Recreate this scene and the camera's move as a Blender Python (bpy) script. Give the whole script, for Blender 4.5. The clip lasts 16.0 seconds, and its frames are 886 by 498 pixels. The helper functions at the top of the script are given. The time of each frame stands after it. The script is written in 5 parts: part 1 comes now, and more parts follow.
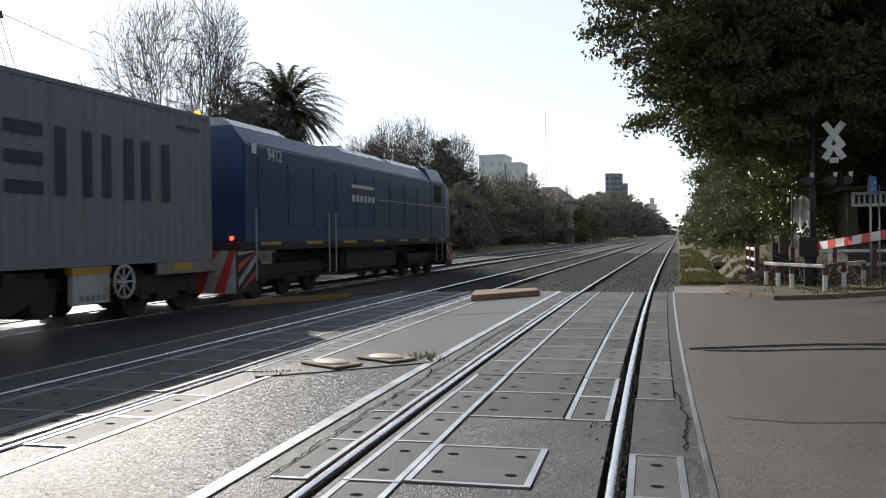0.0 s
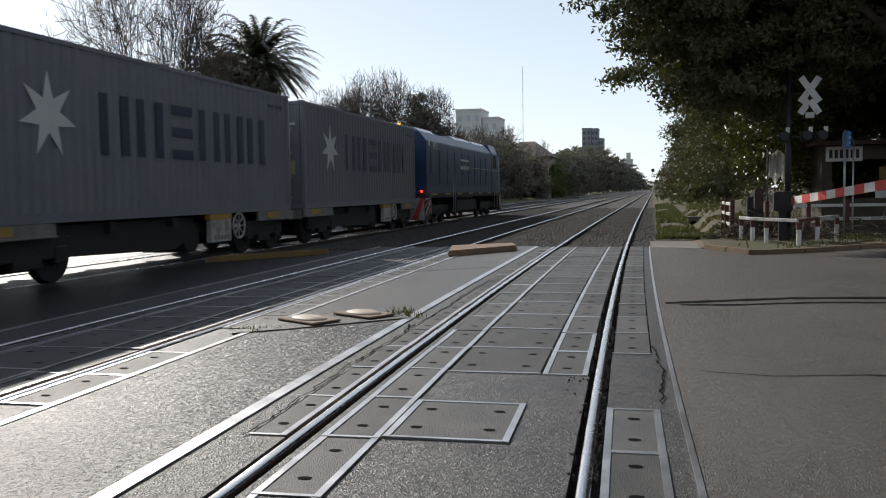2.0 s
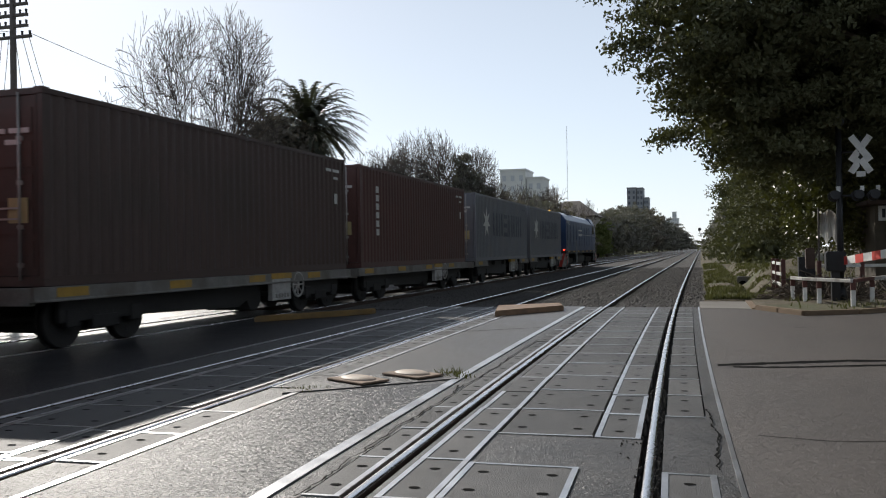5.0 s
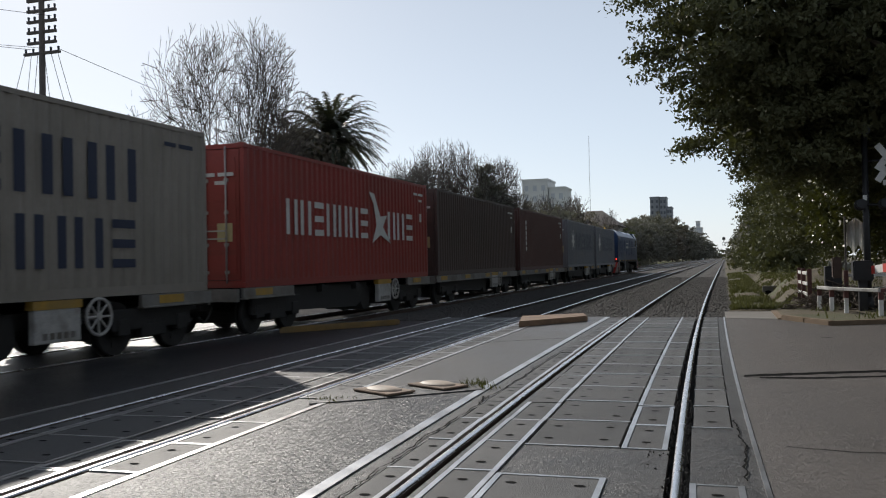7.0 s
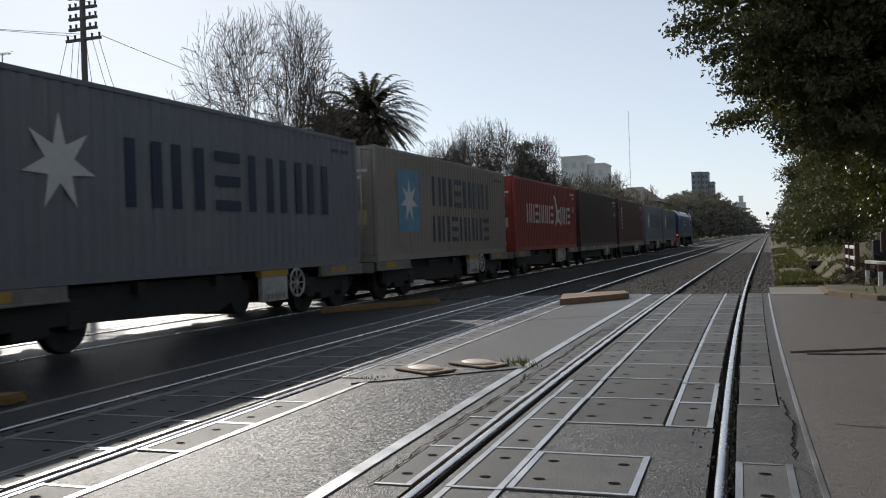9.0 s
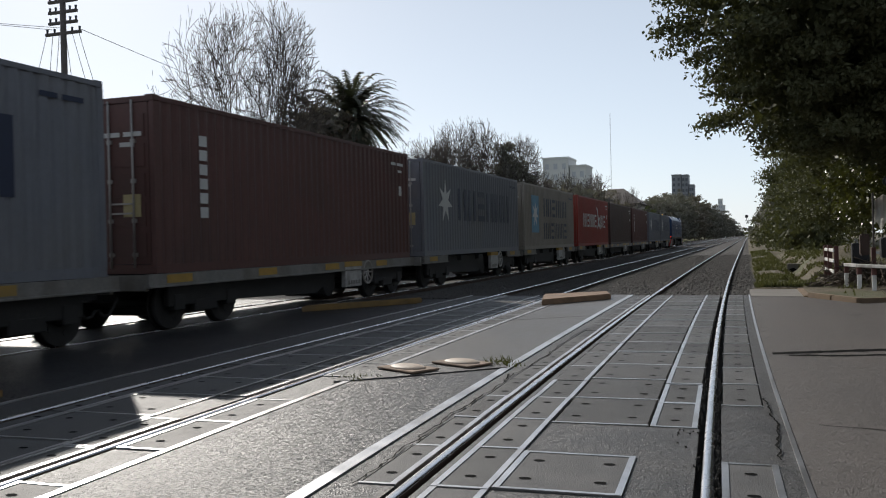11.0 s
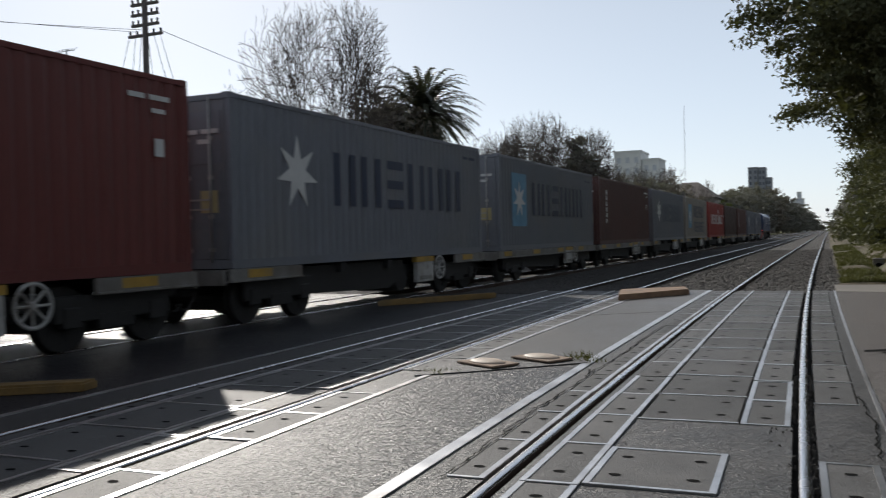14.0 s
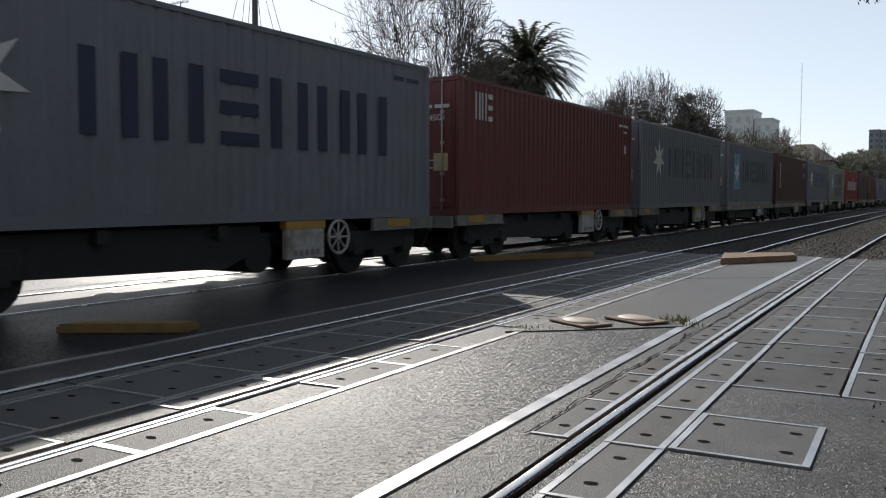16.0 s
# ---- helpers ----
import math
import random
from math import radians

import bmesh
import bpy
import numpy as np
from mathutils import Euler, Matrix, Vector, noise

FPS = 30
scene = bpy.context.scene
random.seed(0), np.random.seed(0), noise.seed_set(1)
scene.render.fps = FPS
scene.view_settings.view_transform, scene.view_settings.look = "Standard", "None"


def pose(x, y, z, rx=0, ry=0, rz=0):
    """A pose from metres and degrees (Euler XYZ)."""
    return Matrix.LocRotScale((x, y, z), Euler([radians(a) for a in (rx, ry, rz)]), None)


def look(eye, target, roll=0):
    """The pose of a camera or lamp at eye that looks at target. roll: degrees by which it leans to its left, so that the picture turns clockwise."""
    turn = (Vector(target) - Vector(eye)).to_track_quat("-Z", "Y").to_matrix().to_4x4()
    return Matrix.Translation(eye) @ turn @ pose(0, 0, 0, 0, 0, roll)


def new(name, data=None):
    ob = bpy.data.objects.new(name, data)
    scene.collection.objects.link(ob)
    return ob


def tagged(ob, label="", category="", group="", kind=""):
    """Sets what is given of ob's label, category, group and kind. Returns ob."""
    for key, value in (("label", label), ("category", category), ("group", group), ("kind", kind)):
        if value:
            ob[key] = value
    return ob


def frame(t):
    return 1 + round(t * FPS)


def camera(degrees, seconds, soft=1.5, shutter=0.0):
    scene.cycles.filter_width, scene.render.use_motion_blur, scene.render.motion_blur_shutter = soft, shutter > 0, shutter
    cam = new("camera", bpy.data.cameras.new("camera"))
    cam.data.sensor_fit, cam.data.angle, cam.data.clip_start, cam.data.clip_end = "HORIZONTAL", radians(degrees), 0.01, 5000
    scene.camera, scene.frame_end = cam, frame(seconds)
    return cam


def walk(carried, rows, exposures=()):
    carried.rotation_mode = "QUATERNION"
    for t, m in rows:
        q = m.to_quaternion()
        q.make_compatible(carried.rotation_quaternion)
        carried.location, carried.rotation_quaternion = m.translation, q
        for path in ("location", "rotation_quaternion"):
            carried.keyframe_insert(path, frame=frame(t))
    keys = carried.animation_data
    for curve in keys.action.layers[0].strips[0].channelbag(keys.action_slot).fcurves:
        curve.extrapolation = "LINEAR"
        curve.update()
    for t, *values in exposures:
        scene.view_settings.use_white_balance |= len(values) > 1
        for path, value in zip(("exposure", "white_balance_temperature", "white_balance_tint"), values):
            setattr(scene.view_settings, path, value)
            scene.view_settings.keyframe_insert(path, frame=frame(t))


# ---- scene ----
cam = camera(53.3, 16.0, soft=1.1, shutter=0.18)

PATH = [
    (0.0, 0.001, 0.000, 1.460, 14.94, -0.77, 0.81), (0.5, 0.005, -0.004, 1.459, 15.28, -1.63, 0.21),
    (1.0, -0.007, 0.025, 1.458, 14.26, -3.66, 1.12), (1.5, -0.015, 0.040, 1.461, 13.62, -3.71, 1.01),
    (2.0, -0.020, 0.043, 1.462, 13.43, -3.70, 0.89), (2.5, -0.020, 0.052, 1.464, 12.88, -2.39, 1.62),
    (3.0, -0.022, 0.041, 1.464, 12.74, -1.56, 2.58), (3.5, -0.024, 0.054, 1.465, 12.26, -1.48, 2.87),
    (4.0, -0.029, 0.035, 1.466, 13.15, -1.44, 1.46), (4.5, -0.045, 0.010, 1.471, 15.27, -0.46, 0.71),
    (7.0, -0.066, -0.085, 1.489, 17.75, 0.90, 1.16), (7.5, -0.065, -0.071, 1.489, 19.04, 0.28, 1.13),
    (8.0, -0.069, -0.065, 1.488, 18.87, -0.53, 1.90), (8.5, -0.069, -0.057, 1.488, 19.79, -0.41, 1.83),
    (9.0, -0.081, -0.048, 1.487, 20.30, -0.40, 1.87), (11.5, -0.162, -0.005, 1.464, 18.53, -0.39, 0.92),
    (12.0, -0.193, -0.019, 1.461, 17.77, -0.29, 0.35), (12.5, -0.211, -0.006, 1.456, 16.64, -1.33, 0.23),
    (13.0, -0.222, -0.014, 1.456, 17.47, -0.71, 1.11), (13.5, -0.241, -0.030, 1.456, 18.06, -0.82, 0.94),
    (14.0, -0.244, -0.041, 1.462, 23.59, -0.63, 1.50), (14.5, -0.226, -0.054, 1.463, 32.18, 0.27, 1.43),
    (15.0, -0.210, -0.023, 1.465, 33.39, 1.72, 0.10), (15.5, -0.204, -0.004, 1.463, 31.12, -2.07, -1.36),
    (16.0, -0.215, 0.022, 1.455, 30.08, -3.41, -0.09),
]
EXPOSURES = [(0.0, 0.42), (0.5, 0.12), (1.5, 0.08), (4.5, 0.08), (7.0, -0.1), (9.0, -0.1), (12.0, -0.04), (14.0, -0.08), (15.0, -0.12), (16.0, 0.0)]
walk(cam, [(t, pose(x, y, z, 90 + p, r, a)) for t, x, y, z, a, p, r in PATH], EXPOSURES)

# ---- light ----
SUN_EL, SUN_AZ = radians(29.2), radians(42.0)   # azimuth to the left of the track
world = bpy.data.worlds.new("world")
scene.world = world
world.use_nodes = True
wn = world.node_tree.nodes
sky = wn.new("ShaderNodeTexSky")
sky.sky_type = "NISHITA"
sky.sun_disc = False
sky.sun_elevation, sky.sun_rotation = SUN_EL, -SUN_AZ
sky.air_density, sky.dust_density, sky.ozone_density = 0.85, 0.8, 2.2
wn["Background"].inputs["Strength"].default_value = 0.085
# bright haze painted into the sky colour, thickest at horizon, thinning evenly to zenith
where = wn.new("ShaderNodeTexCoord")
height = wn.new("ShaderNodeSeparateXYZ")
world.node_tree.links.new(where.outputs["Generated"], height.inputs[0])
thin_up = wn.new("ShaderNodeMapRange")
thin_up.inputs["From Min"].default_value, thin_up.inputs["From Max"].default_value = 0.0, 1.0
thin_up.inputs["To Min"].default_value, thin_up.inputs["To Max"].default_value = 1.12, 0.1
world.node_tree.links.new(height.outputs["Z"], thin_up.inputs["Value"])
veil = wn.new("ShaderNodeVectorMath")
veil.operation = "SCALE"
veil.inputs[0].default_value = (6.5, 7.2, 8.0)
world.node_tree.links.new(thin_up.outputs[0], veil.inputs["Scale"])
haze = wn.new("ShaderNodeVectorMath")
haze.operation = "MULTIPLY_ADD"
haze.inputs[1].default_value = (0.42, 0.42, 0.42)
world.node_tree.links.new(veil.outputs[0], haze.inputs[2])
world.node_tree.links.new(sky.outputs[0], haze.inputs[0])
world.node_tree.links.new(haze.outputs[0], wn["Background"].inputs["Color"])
sun = new("sun", bpy.data.lights.new("sun", "SUN"))
sun.data.energy, sun.data.angle, sun.data.color = 4.1, radians(0.55), (1.0, 0.945, 0.87)
sun.matrix_world = look((-math.sin(SUN_AZ) * 60, math.cos(SUN_AZ) * 60, math.tan(SUN_EL) * 60), (0, 0, 0))


# ---- materials ----
def mat(name, base, rough=0.6, metal=0.0, var=0.2, scale=3.0, bump=0.15, bscale=40.0, dirt=None, dirt_amt=0.4,
        spec=0.5, each=0.0, voronoi=False, facet=0.0, fscale=42.0, emit=None, thin=False, dist=0.01):
    m = bpy.data.materials.new(name)
    m.use_nodes = True
    nt = m.node_tree
    n, l = nt.nodes, nt.links
    b = n["Principled BSDF"]
    b.inputs["Metallic"].default_value = metal
    b.inputs["Specular IOR Level"].default_value = spec
    tc = n.new("ShaderNodeTexCoord")
    info = n.new("ShaderNodeObjectInfo")
    add = n.new("ShaderNodeVectorMath")
    add.operation = "MULTIPLY_ADD"
    comb = n.new("ShaderNodeCombineXYZ")
    for k in range(3):
        l.new(info.outputs["Random"], comb.inputs[k])
    l.new(comb.outputs[0], add.inputs[0])
    add.inputs[1].default_value = (37, 53, 19)
    l.new(tc.outputs["Object"], add.inputs[2])
    big = n.new("ShaderNodeTexNoise")
    big.inputs["Scale"].default_value = scale
    big.inputs["Detail"].default_value = 6
    big.inputs["Roughness"].default_value = 0.65
    l.new(add.outputs[0], big.inputs["Vector"])
    fine = n.new("ShaderNodeTexVoronoi" if voronoi else "ShaderNodeTexNoise")
    fine.inputs["Scale"].default_value = bscale
    l.new(add.outputs[0], fine.inputs["Vector"])
    fo = fine.outputs["Distance"] if voronoi else fine.outputs["Fac"]
    ramp = n.new("ShaderNodeMapRange")
    ramp.inputs["From Min"].default_value, ramp.inputs["From Max"].default_value = 0.25, 0.75
    ramp.inputs["To Min"].default_value, ramp.inputs["To Max"].default_value = 1 - var, 1 + var
    l.new(big.outputs["Fac"], ramp.inputs["Value"])
    ramp2 = n.new("ShaderNodeMapRange")
    ramp2.inputs["To Min"].default_value, ramp2.inputs["To Max"].default_value = 1 - var * 0.8, 1 + var * 0.8
    l.new(fo, ramp2.inputs["Value"])
    mul = n.new("ShaderNodeMath")
    mul.operation = "MULTIPLY"
    l.new(ramp.outputs[0], mul.inputs[0])
    l.new(ramp2.outputs[0], mul.inputs[1])
    col = n.new("ShaderNodeVectorMath")
    col.operation = "SCALE"
    col.inputs[0].default_value = base
    tone = mul
    if each:
        # every piece weathered a little lighter or darker than the next
        own = n.new("ShaderNodeMapRange")
        own.inputs["To Min"].default_value, own.inputs["To Max"].default_value = 1 - each, 1 + each
        l.new(info.outputs["Random"], own.inputs["Value"])
        tone = n.new("ShaderNodeMath")
        tone.operation = "MULTIPLY"
        l.new(mul.outputs[0], tone.inputs[0])
        l.new(own.outputs[0], tone.inputs[1])
    l.new(tone.outputs[0], col.inputs["Scale"])
    out = col.outputs[0]
    if dirt:
        mix = n.new("ShaderNodeMix")
        mix.data_type = "RGBA"
        d = n.new("ShaderNodeTexNoise")
        d.inputs["Scale"].default_value = scale * 0.45
        d.inputs["Detail"].default_value = 8
        l.new(add.outputs[0], d.inputs["Vector"])
        mr = n.new("ShaderNodeMapRange")
        mr.inputs["From Min"].default_value, mr.inputs["From Max"].default_value = 0.48, 0.68
        mr.inputs["To Max"].default_value = dirt_amt
        l.new(d.outputs["Fac"], mr.inputs["Value"])
        l.new(mr.outputs[0], mix.inputs["Factor"])
        l.new(out, mix.inputs["A"])
        mix.inputs["B"].default_value = (*dirt, 1)
        out = mix.outputs["Result"]
    l.new(out, b.inputs["Base Color"])
    rr = n.new("ShaderNodeMapRange")
    rr.inputs["To Min"].default_value, rr.inputs["To Max"].default_value = max(0.03, rough - 0.12), min(1, rough + 0.12)
    l.new(big.outputs["Fac"], rr.inputs["Value"])
    l.new(rr.outputs[0], b.inputs["Roughness"])
    if bump:
        bp = n.new("ShaderNodeBump")
        bp.inputs["Strength"].default_value = bump
        bp.inputs["Distance"].default_value = dist
        l.new(fo, bp.inputs["Height"])
        l.new(bp.outputs[0], b.inputs["Normal"])
    if facet:
        # small stone facets, each tilted its own way
        cell = n.new("ShaderNodeTexVoronoi")
        cell.inputs["Scale"].default_value = fscale
        l.new(add.outputs[0], cell.inputs["Vector"])
        sub = n.new("ShaderNodeVectorMath")
        sub.operation = "SUBTRACT"
        l.new(cell.outputs["Color"], sub.inputs[0])
        sub.inputs[1].default_value = (0.5, 0.5, 0.5)
        mad = n.new("ShaderNodeVectorMath")
        mad.operation = "MULTIPLY_ADD"
        l.new(sub.outputs[0], mad.inputs[0])
        mad.inputs[1].default_value = (facet, facet, facet)
        if bump:
            l.new(bp.outputs[0], mad.inputs[2])
        else:
            l.new(n.new("ShaderNodeNewGeometry").outputs["Normal"], mad.inputs[2])
        nrm = n.new("ShaderNodeVectorMath")
        nrm.operation = "NORMALIZE"
        l.new(mad.outputs[0], nrm.inputs[0])
        l.new(nrm.outputs[0], b.inputs["Normal"])
    if emit:
        b.inputs["Emission Color"].default_value = (*emit[:3], 1)
        b.inputs["Emission Strength"].default_value = emit[3]
    if thin:
        tr = n.new("ShaderNodeBsdfTranslucent")
        tr.inputs["Color"].default_value = (base[0] * 1.5, base[1] * 1.6, base[2] * 0.8, 1)
        ms = n.new("ShaderNodeMixShader")
        ms.inputs[0].default_value = 0.12
        l.new(b.outputs[0], ms.inputs[1])
        l.new(tr.outputs[0], ms.inputs[2])
        l.new(ms.outputs[0], n["Material Output"].inputs["Surface"])
    return m


ASPHALT = mat("asphalt", (0.024, 0.024, 0.026), 0.45, var=0.14, scale=0.6, bump=0.5, bscale=110, voronoi=True, dist=0.006, facet=0.55, fscale=72, spec=0.22,
              dirt=(0.037, 0.036, 0.036), dirt_amt=0.5)
ASPHALT_R = mat("worn_asphalt", (0.077, 0.067, 0.06), 0.62, var=0.34, scale=0.5, bump=0.8, bscale=100, voronoi=True, facet=0.55, fscale=60,
                dirt=(0.1, 0.084, 0.073), dirt_amt=0.6)
ASPHALT_S = mat("smooth_worn_asphalt", (0.12, 0.112, 0.103), 0.42, var=0.15, scale=0.9, bump=0.3, bscale=120, voronoi=True, facet=0.2, fscale=70, spec=0.2,
                dirt=(0.145, 0.134, 0.122), dirt_amt=0.5)
PATCH = mat("asphalt_patch", (0.058, 0.056, 0.054), 0.5, var=0.4, scale=2.0, bump=0.5, bscale=90, voronoi=True, facet=0.4, fscale=60, spec=0.3,
            dirt=(0.075, 0.075, 0.072))
PANEL = mat("rubber_panel", (0.098, 0.096, 0.093), 0.55, each=0.3, var=0.3, scale=2.5, bump=0.4, bscale=110, voronoi=True, facet=0.16, fscale=80, spec=0.16,
            dirt=(0.115, 0.114, 0.11), dirt_amt=0.6)
STEEL = mat("worn_steel", (0.55, 0.55, 0.56), 0.36, metal=0.9, var=0.2, scale=3, bump=0.1, bscale=60,
            dirt=(0.28, 0.25, 0.22), dirt_amt=0.5)
RAILTOP = mat("polished_rail", (0.6, 0.6, 0.62), 0.26, metal=1.0, var=0.08, scale=1.5, bump=0.04, bscale=80)
RUST = mat("rusty_steel", (0.07, 0.045, 0.035), 0.8, metal=0.2, var=0.3, scale=5, bump=0.3, bscale=50)
# near-black for cracks and joints; also paints the shade inside holes
FLAT_DARK = mat("flat_dark", (0.01, 0.01, 0.01), 0.95, spec=0.03, var=0.1, bump=0)
DARKSOIL = mat("dark_soil", (0.03, 0.028, 0.025), 0.95, var=0.4, scale=4, bump=0.6, bscale=60)
BALLAST = mat("ballast", (0.075, 0.069, 0.064), 0.9, var=0.45, scale=2.0, bump=1.0, bscale=22, voronoi=True, dist=0.05,
              dirt=(0.05, 0.042, 0.035), dirt_amt=0.6)
STONE = mat("ballast_stone", (0.095, 0.088, 0.082), 0.85, var=0.45, scale=6.0, bump=0.2, bscale=60)
CONCRETE = mat("concrete_slab", (0.2, 0.185, 0.165), 0.8, var=0.2, scale=1.2, bump=0.3, bscale=60, dirt=(0.13, 0.115, 0.1))
KERB = mat("ochre_kerb", (0.25, 0.155, 0.095), 0.85, var=0.25, scale=4, bump=0.4, bscale=50, dirt=(0.14, 0.1, 0.07), dirt_amt=0.7)
KERB_Y = mat("yellow_kerb", (0.22, 0.135, 0.045), 0.8, var=0.3, scale=4, bump=0.4, bscale=50, dirt=(0.15, 0.11, 0.06), dirt_amt=0.7)
KERB_G = mat("grey_kerb", (0.17, 0.115, 0.07), 0.85, var=0.25, scale=3, bump=0.4, bscale=50, dirt=(0.22, 0.15, 0.07), dirt_amt=0.5)
GRASS = mat("grass_ground", (0.11, 0.115, 0.035), 0.95, var=0.5, scale=1.2, bump=0.8, bscale=30, dist=0.05,
            dirt=(0.13, 0.095, 0.05), dirt_amt=0.7, thin=False)
BLADE = mat("grass_blade", (0.12, 0.12, 0.042), 0.8, var=0.5, scale=0.8, bump=0, thin=True)
EARTH = mat("bare_earth", (0.1, 0.08, 0.048), 0.95, var=0.4, scale=1.0, bump=0.7, bscale=25, dist=0.05,
            dirt=(0.07, 0.08, 0.028), dirt_amt=0.85)
LAND = mat("far_land", (0.1, 0.095, 0.06), 0.95, var=0.3, scale=0.05, bump=0)
LEAF = mat("broad_leaf", (0.098, 0.1, 0.054), 0.66, spec=0.14, var=0.45, scale=0.9, bump=0, thin=True)
LEAF_Y = mat("yellow_green_leaf", (0.1, 0.104, 0.03), 0.45, var=0.4, scale=0.9, bump=0, thin=True)
# next two are paler and greyer: distance haze put into the leaf colour
LEAF_HAZED = mat("hazed_leaf", (0.15, 0.142, 0.122), 0.7, var=0.4, scale=0.25, bump=0, thin=True)
LEAF_B_HAZED = mat("brownish_hazed_leaf", (0.17, 0.148, 0.125), 0.8, var=0.4, scale=0.25, bump=0, thin=True)
LEAF_L = mat("light_green_leaf", (0.14, 0.16, 0.05), 0.7, var=0.3, scale=0.5, bump=0, thin=True)
FROND = mat("palm_frond", (0.052, 0.054, 0.036), 0.5, var=0.35, scale=0.8, bump=0, thin=True)
BARK = mat("bark", (0.09, 0.07, 0.052), 0.95, var=0.35, scale=5, bump=0.8, bscale=25, dist=0.03)
TWIG = mat("twig", (0.07, 0.058, 0.05), 0.9, var=0.25, scale=2, bump=0)
WOODPOLE = mat("weathered_wood", (0.11, 0.095, 0.085), 0.9, var=0.3, scale=6, bump=0.4, bscale=30)
PAINT_W = mat("white_paint", (0.7, 0.69, 0.66), 0.55, var=0.12, scale=4, bump=0.1, bscale=50, dirt=(0.35, 0.3, 0.25), dirt_amt=0.5)
PAINT_R = mat("red_paint", (0.55, 0.06, 0.045), 0.5, var=0.15, scale=4, bump=0.1, bscale=50)
PAINT_MAROON = mat("maroon_paint", (0.1, 0.035, 0.028), 0.6, var=0.2, scale=4, bump=0.1, bscale=50)
WIRE = mat("dull_wire", (0.06, 0.06, 0.06), 0.95, spec=0.05, var=0.1, bump=0)
DULLWHITE = mat("dirty_white_enamel", (0.42, 0.41, 0.39), 0.6, var=0.25, scale=5, bump=0.1, dirt=(0.15, 0.12, 0.09), dirt_amt=0.7)
BLACKPAINT = mat("black_iron", (0.025, 0.025, 0.027), 0.5, metal=0.3, var=0.2, scale=5, bump=0.1, bscale=40)
SIGNBLUE = mat("blue_sign", (0.05, 0.2, 0.5), 0.4, var=0.1, bump=0)
GREYMETAL = mat("galvanised", (0.4, 0.41, 0.42), 0.5, metal=0.7, var=0.15, scale=5, bump=0.05)
C_GREY = mat("grey_container_paint", (0.165, 0.173, 0.198), 0.5, var=0.12, scale=1.2, bump=0.12, bscale=12, dirt=(0.195, 0.19, 0.187), dirt_amt=0.5)
C_TAN = mat("beige_grey_container_paint", (0.28, 0.25, 0.215), 0.5, var=0.12, scale=1.2, bump=0.12, bscale=12, dirt=(0.2, 0.18, 0.15), dirt_amt=0.5)
C_BROWN = mat("brown_container_paint", (0.075, 0.047, 0.04), 0.55, var=0.18, scale=1.2, bump=0.12, bscale=12, dirt=(0.05, 0.037, 0.03), dirt_amt=0.5)
C_MAROON = mat("maroon_container_paint", (0.105, 0.046, 0.039), 0.55, var=0.18, scale=1.2, bump=0.12, bscale=12, dirt=(0.065, 0.036, 0.03), dirt_amt=0.5)
C_RED = mat("red_container_paint", (0.27, 0.035, 0.027), 0.5, var=0.14, scale=1.2, bump=0.12, bscale=12, dirt=(0.2, 0.04, 0.03), dirt_amt=0.5)
C_ORANGE = mat("rust_red_container_paint", (0.14, 0.031, 0.026), 0.5, var=0.14, scale=1.2, bump=0.12, bscale=12, dirt=(0.13, 0.035, 0.03), dirt_amt=0.5)
INK = mat("dark_blue_lettering", (0.025, 0.035, 0.07), 0.5, var=0.15, bump=0)
INK_W = mat("white_lettering", (0.62, 0.62, 0.6), 0.5, var=0.1, bump=0)
SKYBLUE = mat("sky_blue_square", (0.13, 0.29, 0.42), 0.6, var=0.25, bump=0)
GALV_ROD = mat("door_rod", (0.45, 0.43, 0.41), 0.5, metal=0.5, var=0.2, bump=0)
WAGON = mat("wagon_black", (0.03, 0.029, 0.028), 0.75, metal=0.2, var=0.3, scale=4, bump=0.3, bscale=30)
WAGON_G = mat("wagon_sill_grey", (0.2, 0.19, 0.175), 0.7, var=0.25, scale=3, bump=0.2, bscale=30, dirt=(0.12, 0.1, 0.08), dirt_amt=0.8)
YELLOW = mat("worn_yellow_paint", (0.42, 0.25, 0.04), 0.6, var=0.2, scale=4, bump=0.1, dirt=(0.25, 0.18, 0.08), dirt_amt=0.6)
L_BLUE = mat("loco_blue", (0.015, 0.046, 0.125), 0.4, var=0.15, scale=1.5, bump=0.06, bscale=15, dirt=(0.02, 0.042, 0.09), dirt_amt=0.5)
# pale base puts the sun's glare on the roof into its colour
L_ROOF = mat("loco_roof", (0.34, 0.37, 0.42), 0.28, var=0.15, scale=2, bump=0.1, bscale=15)
GLASS_D = mat("dark_glass", (0.02, 0.025, 0.03), 0.08, var=0.05, bump=0)
LAMP_R = mat("red_tail_lamp", (0.5, 0.05, 0.02), 0.4, var=0.05, bump=0, emit=(1.0, 0.04, 0.015, 5.0))
LAMP_A = mat("amber_beacon", (0.8, 0.4, 0.03), 0.4, var=0.05, bump=0, emit=(1.0, 0.5, 0.05, 1.2))
WALL_W = mat("white_tower_wall", (0.6, 0.6, 0.58), 0.85, var=0.08, scale=0.3, bump=0)
WALL_G = mat("grey_tower_wall", (0.2, 0.21, 0.23), 0.7, var=0.1, scale=0.3, bump=0)
WALL_B = mat("rendered_wall", (0.3, 0.27, 0.23), 0.9, var=0.2, scale=0.5, bump=0.2, bscale=12, dirt=(0.16, 0.13, 0.1))
ROOF = mat("tiled_roof", (0.12, 0.1, 0.088), 0.85, var=0.25, scale=1.5, bump=0.4, bscale=6)
PANE_P = mat("pale_far_pane", (0.44, 0.46, 0.49), 0.3, var=0.1, bump=0)
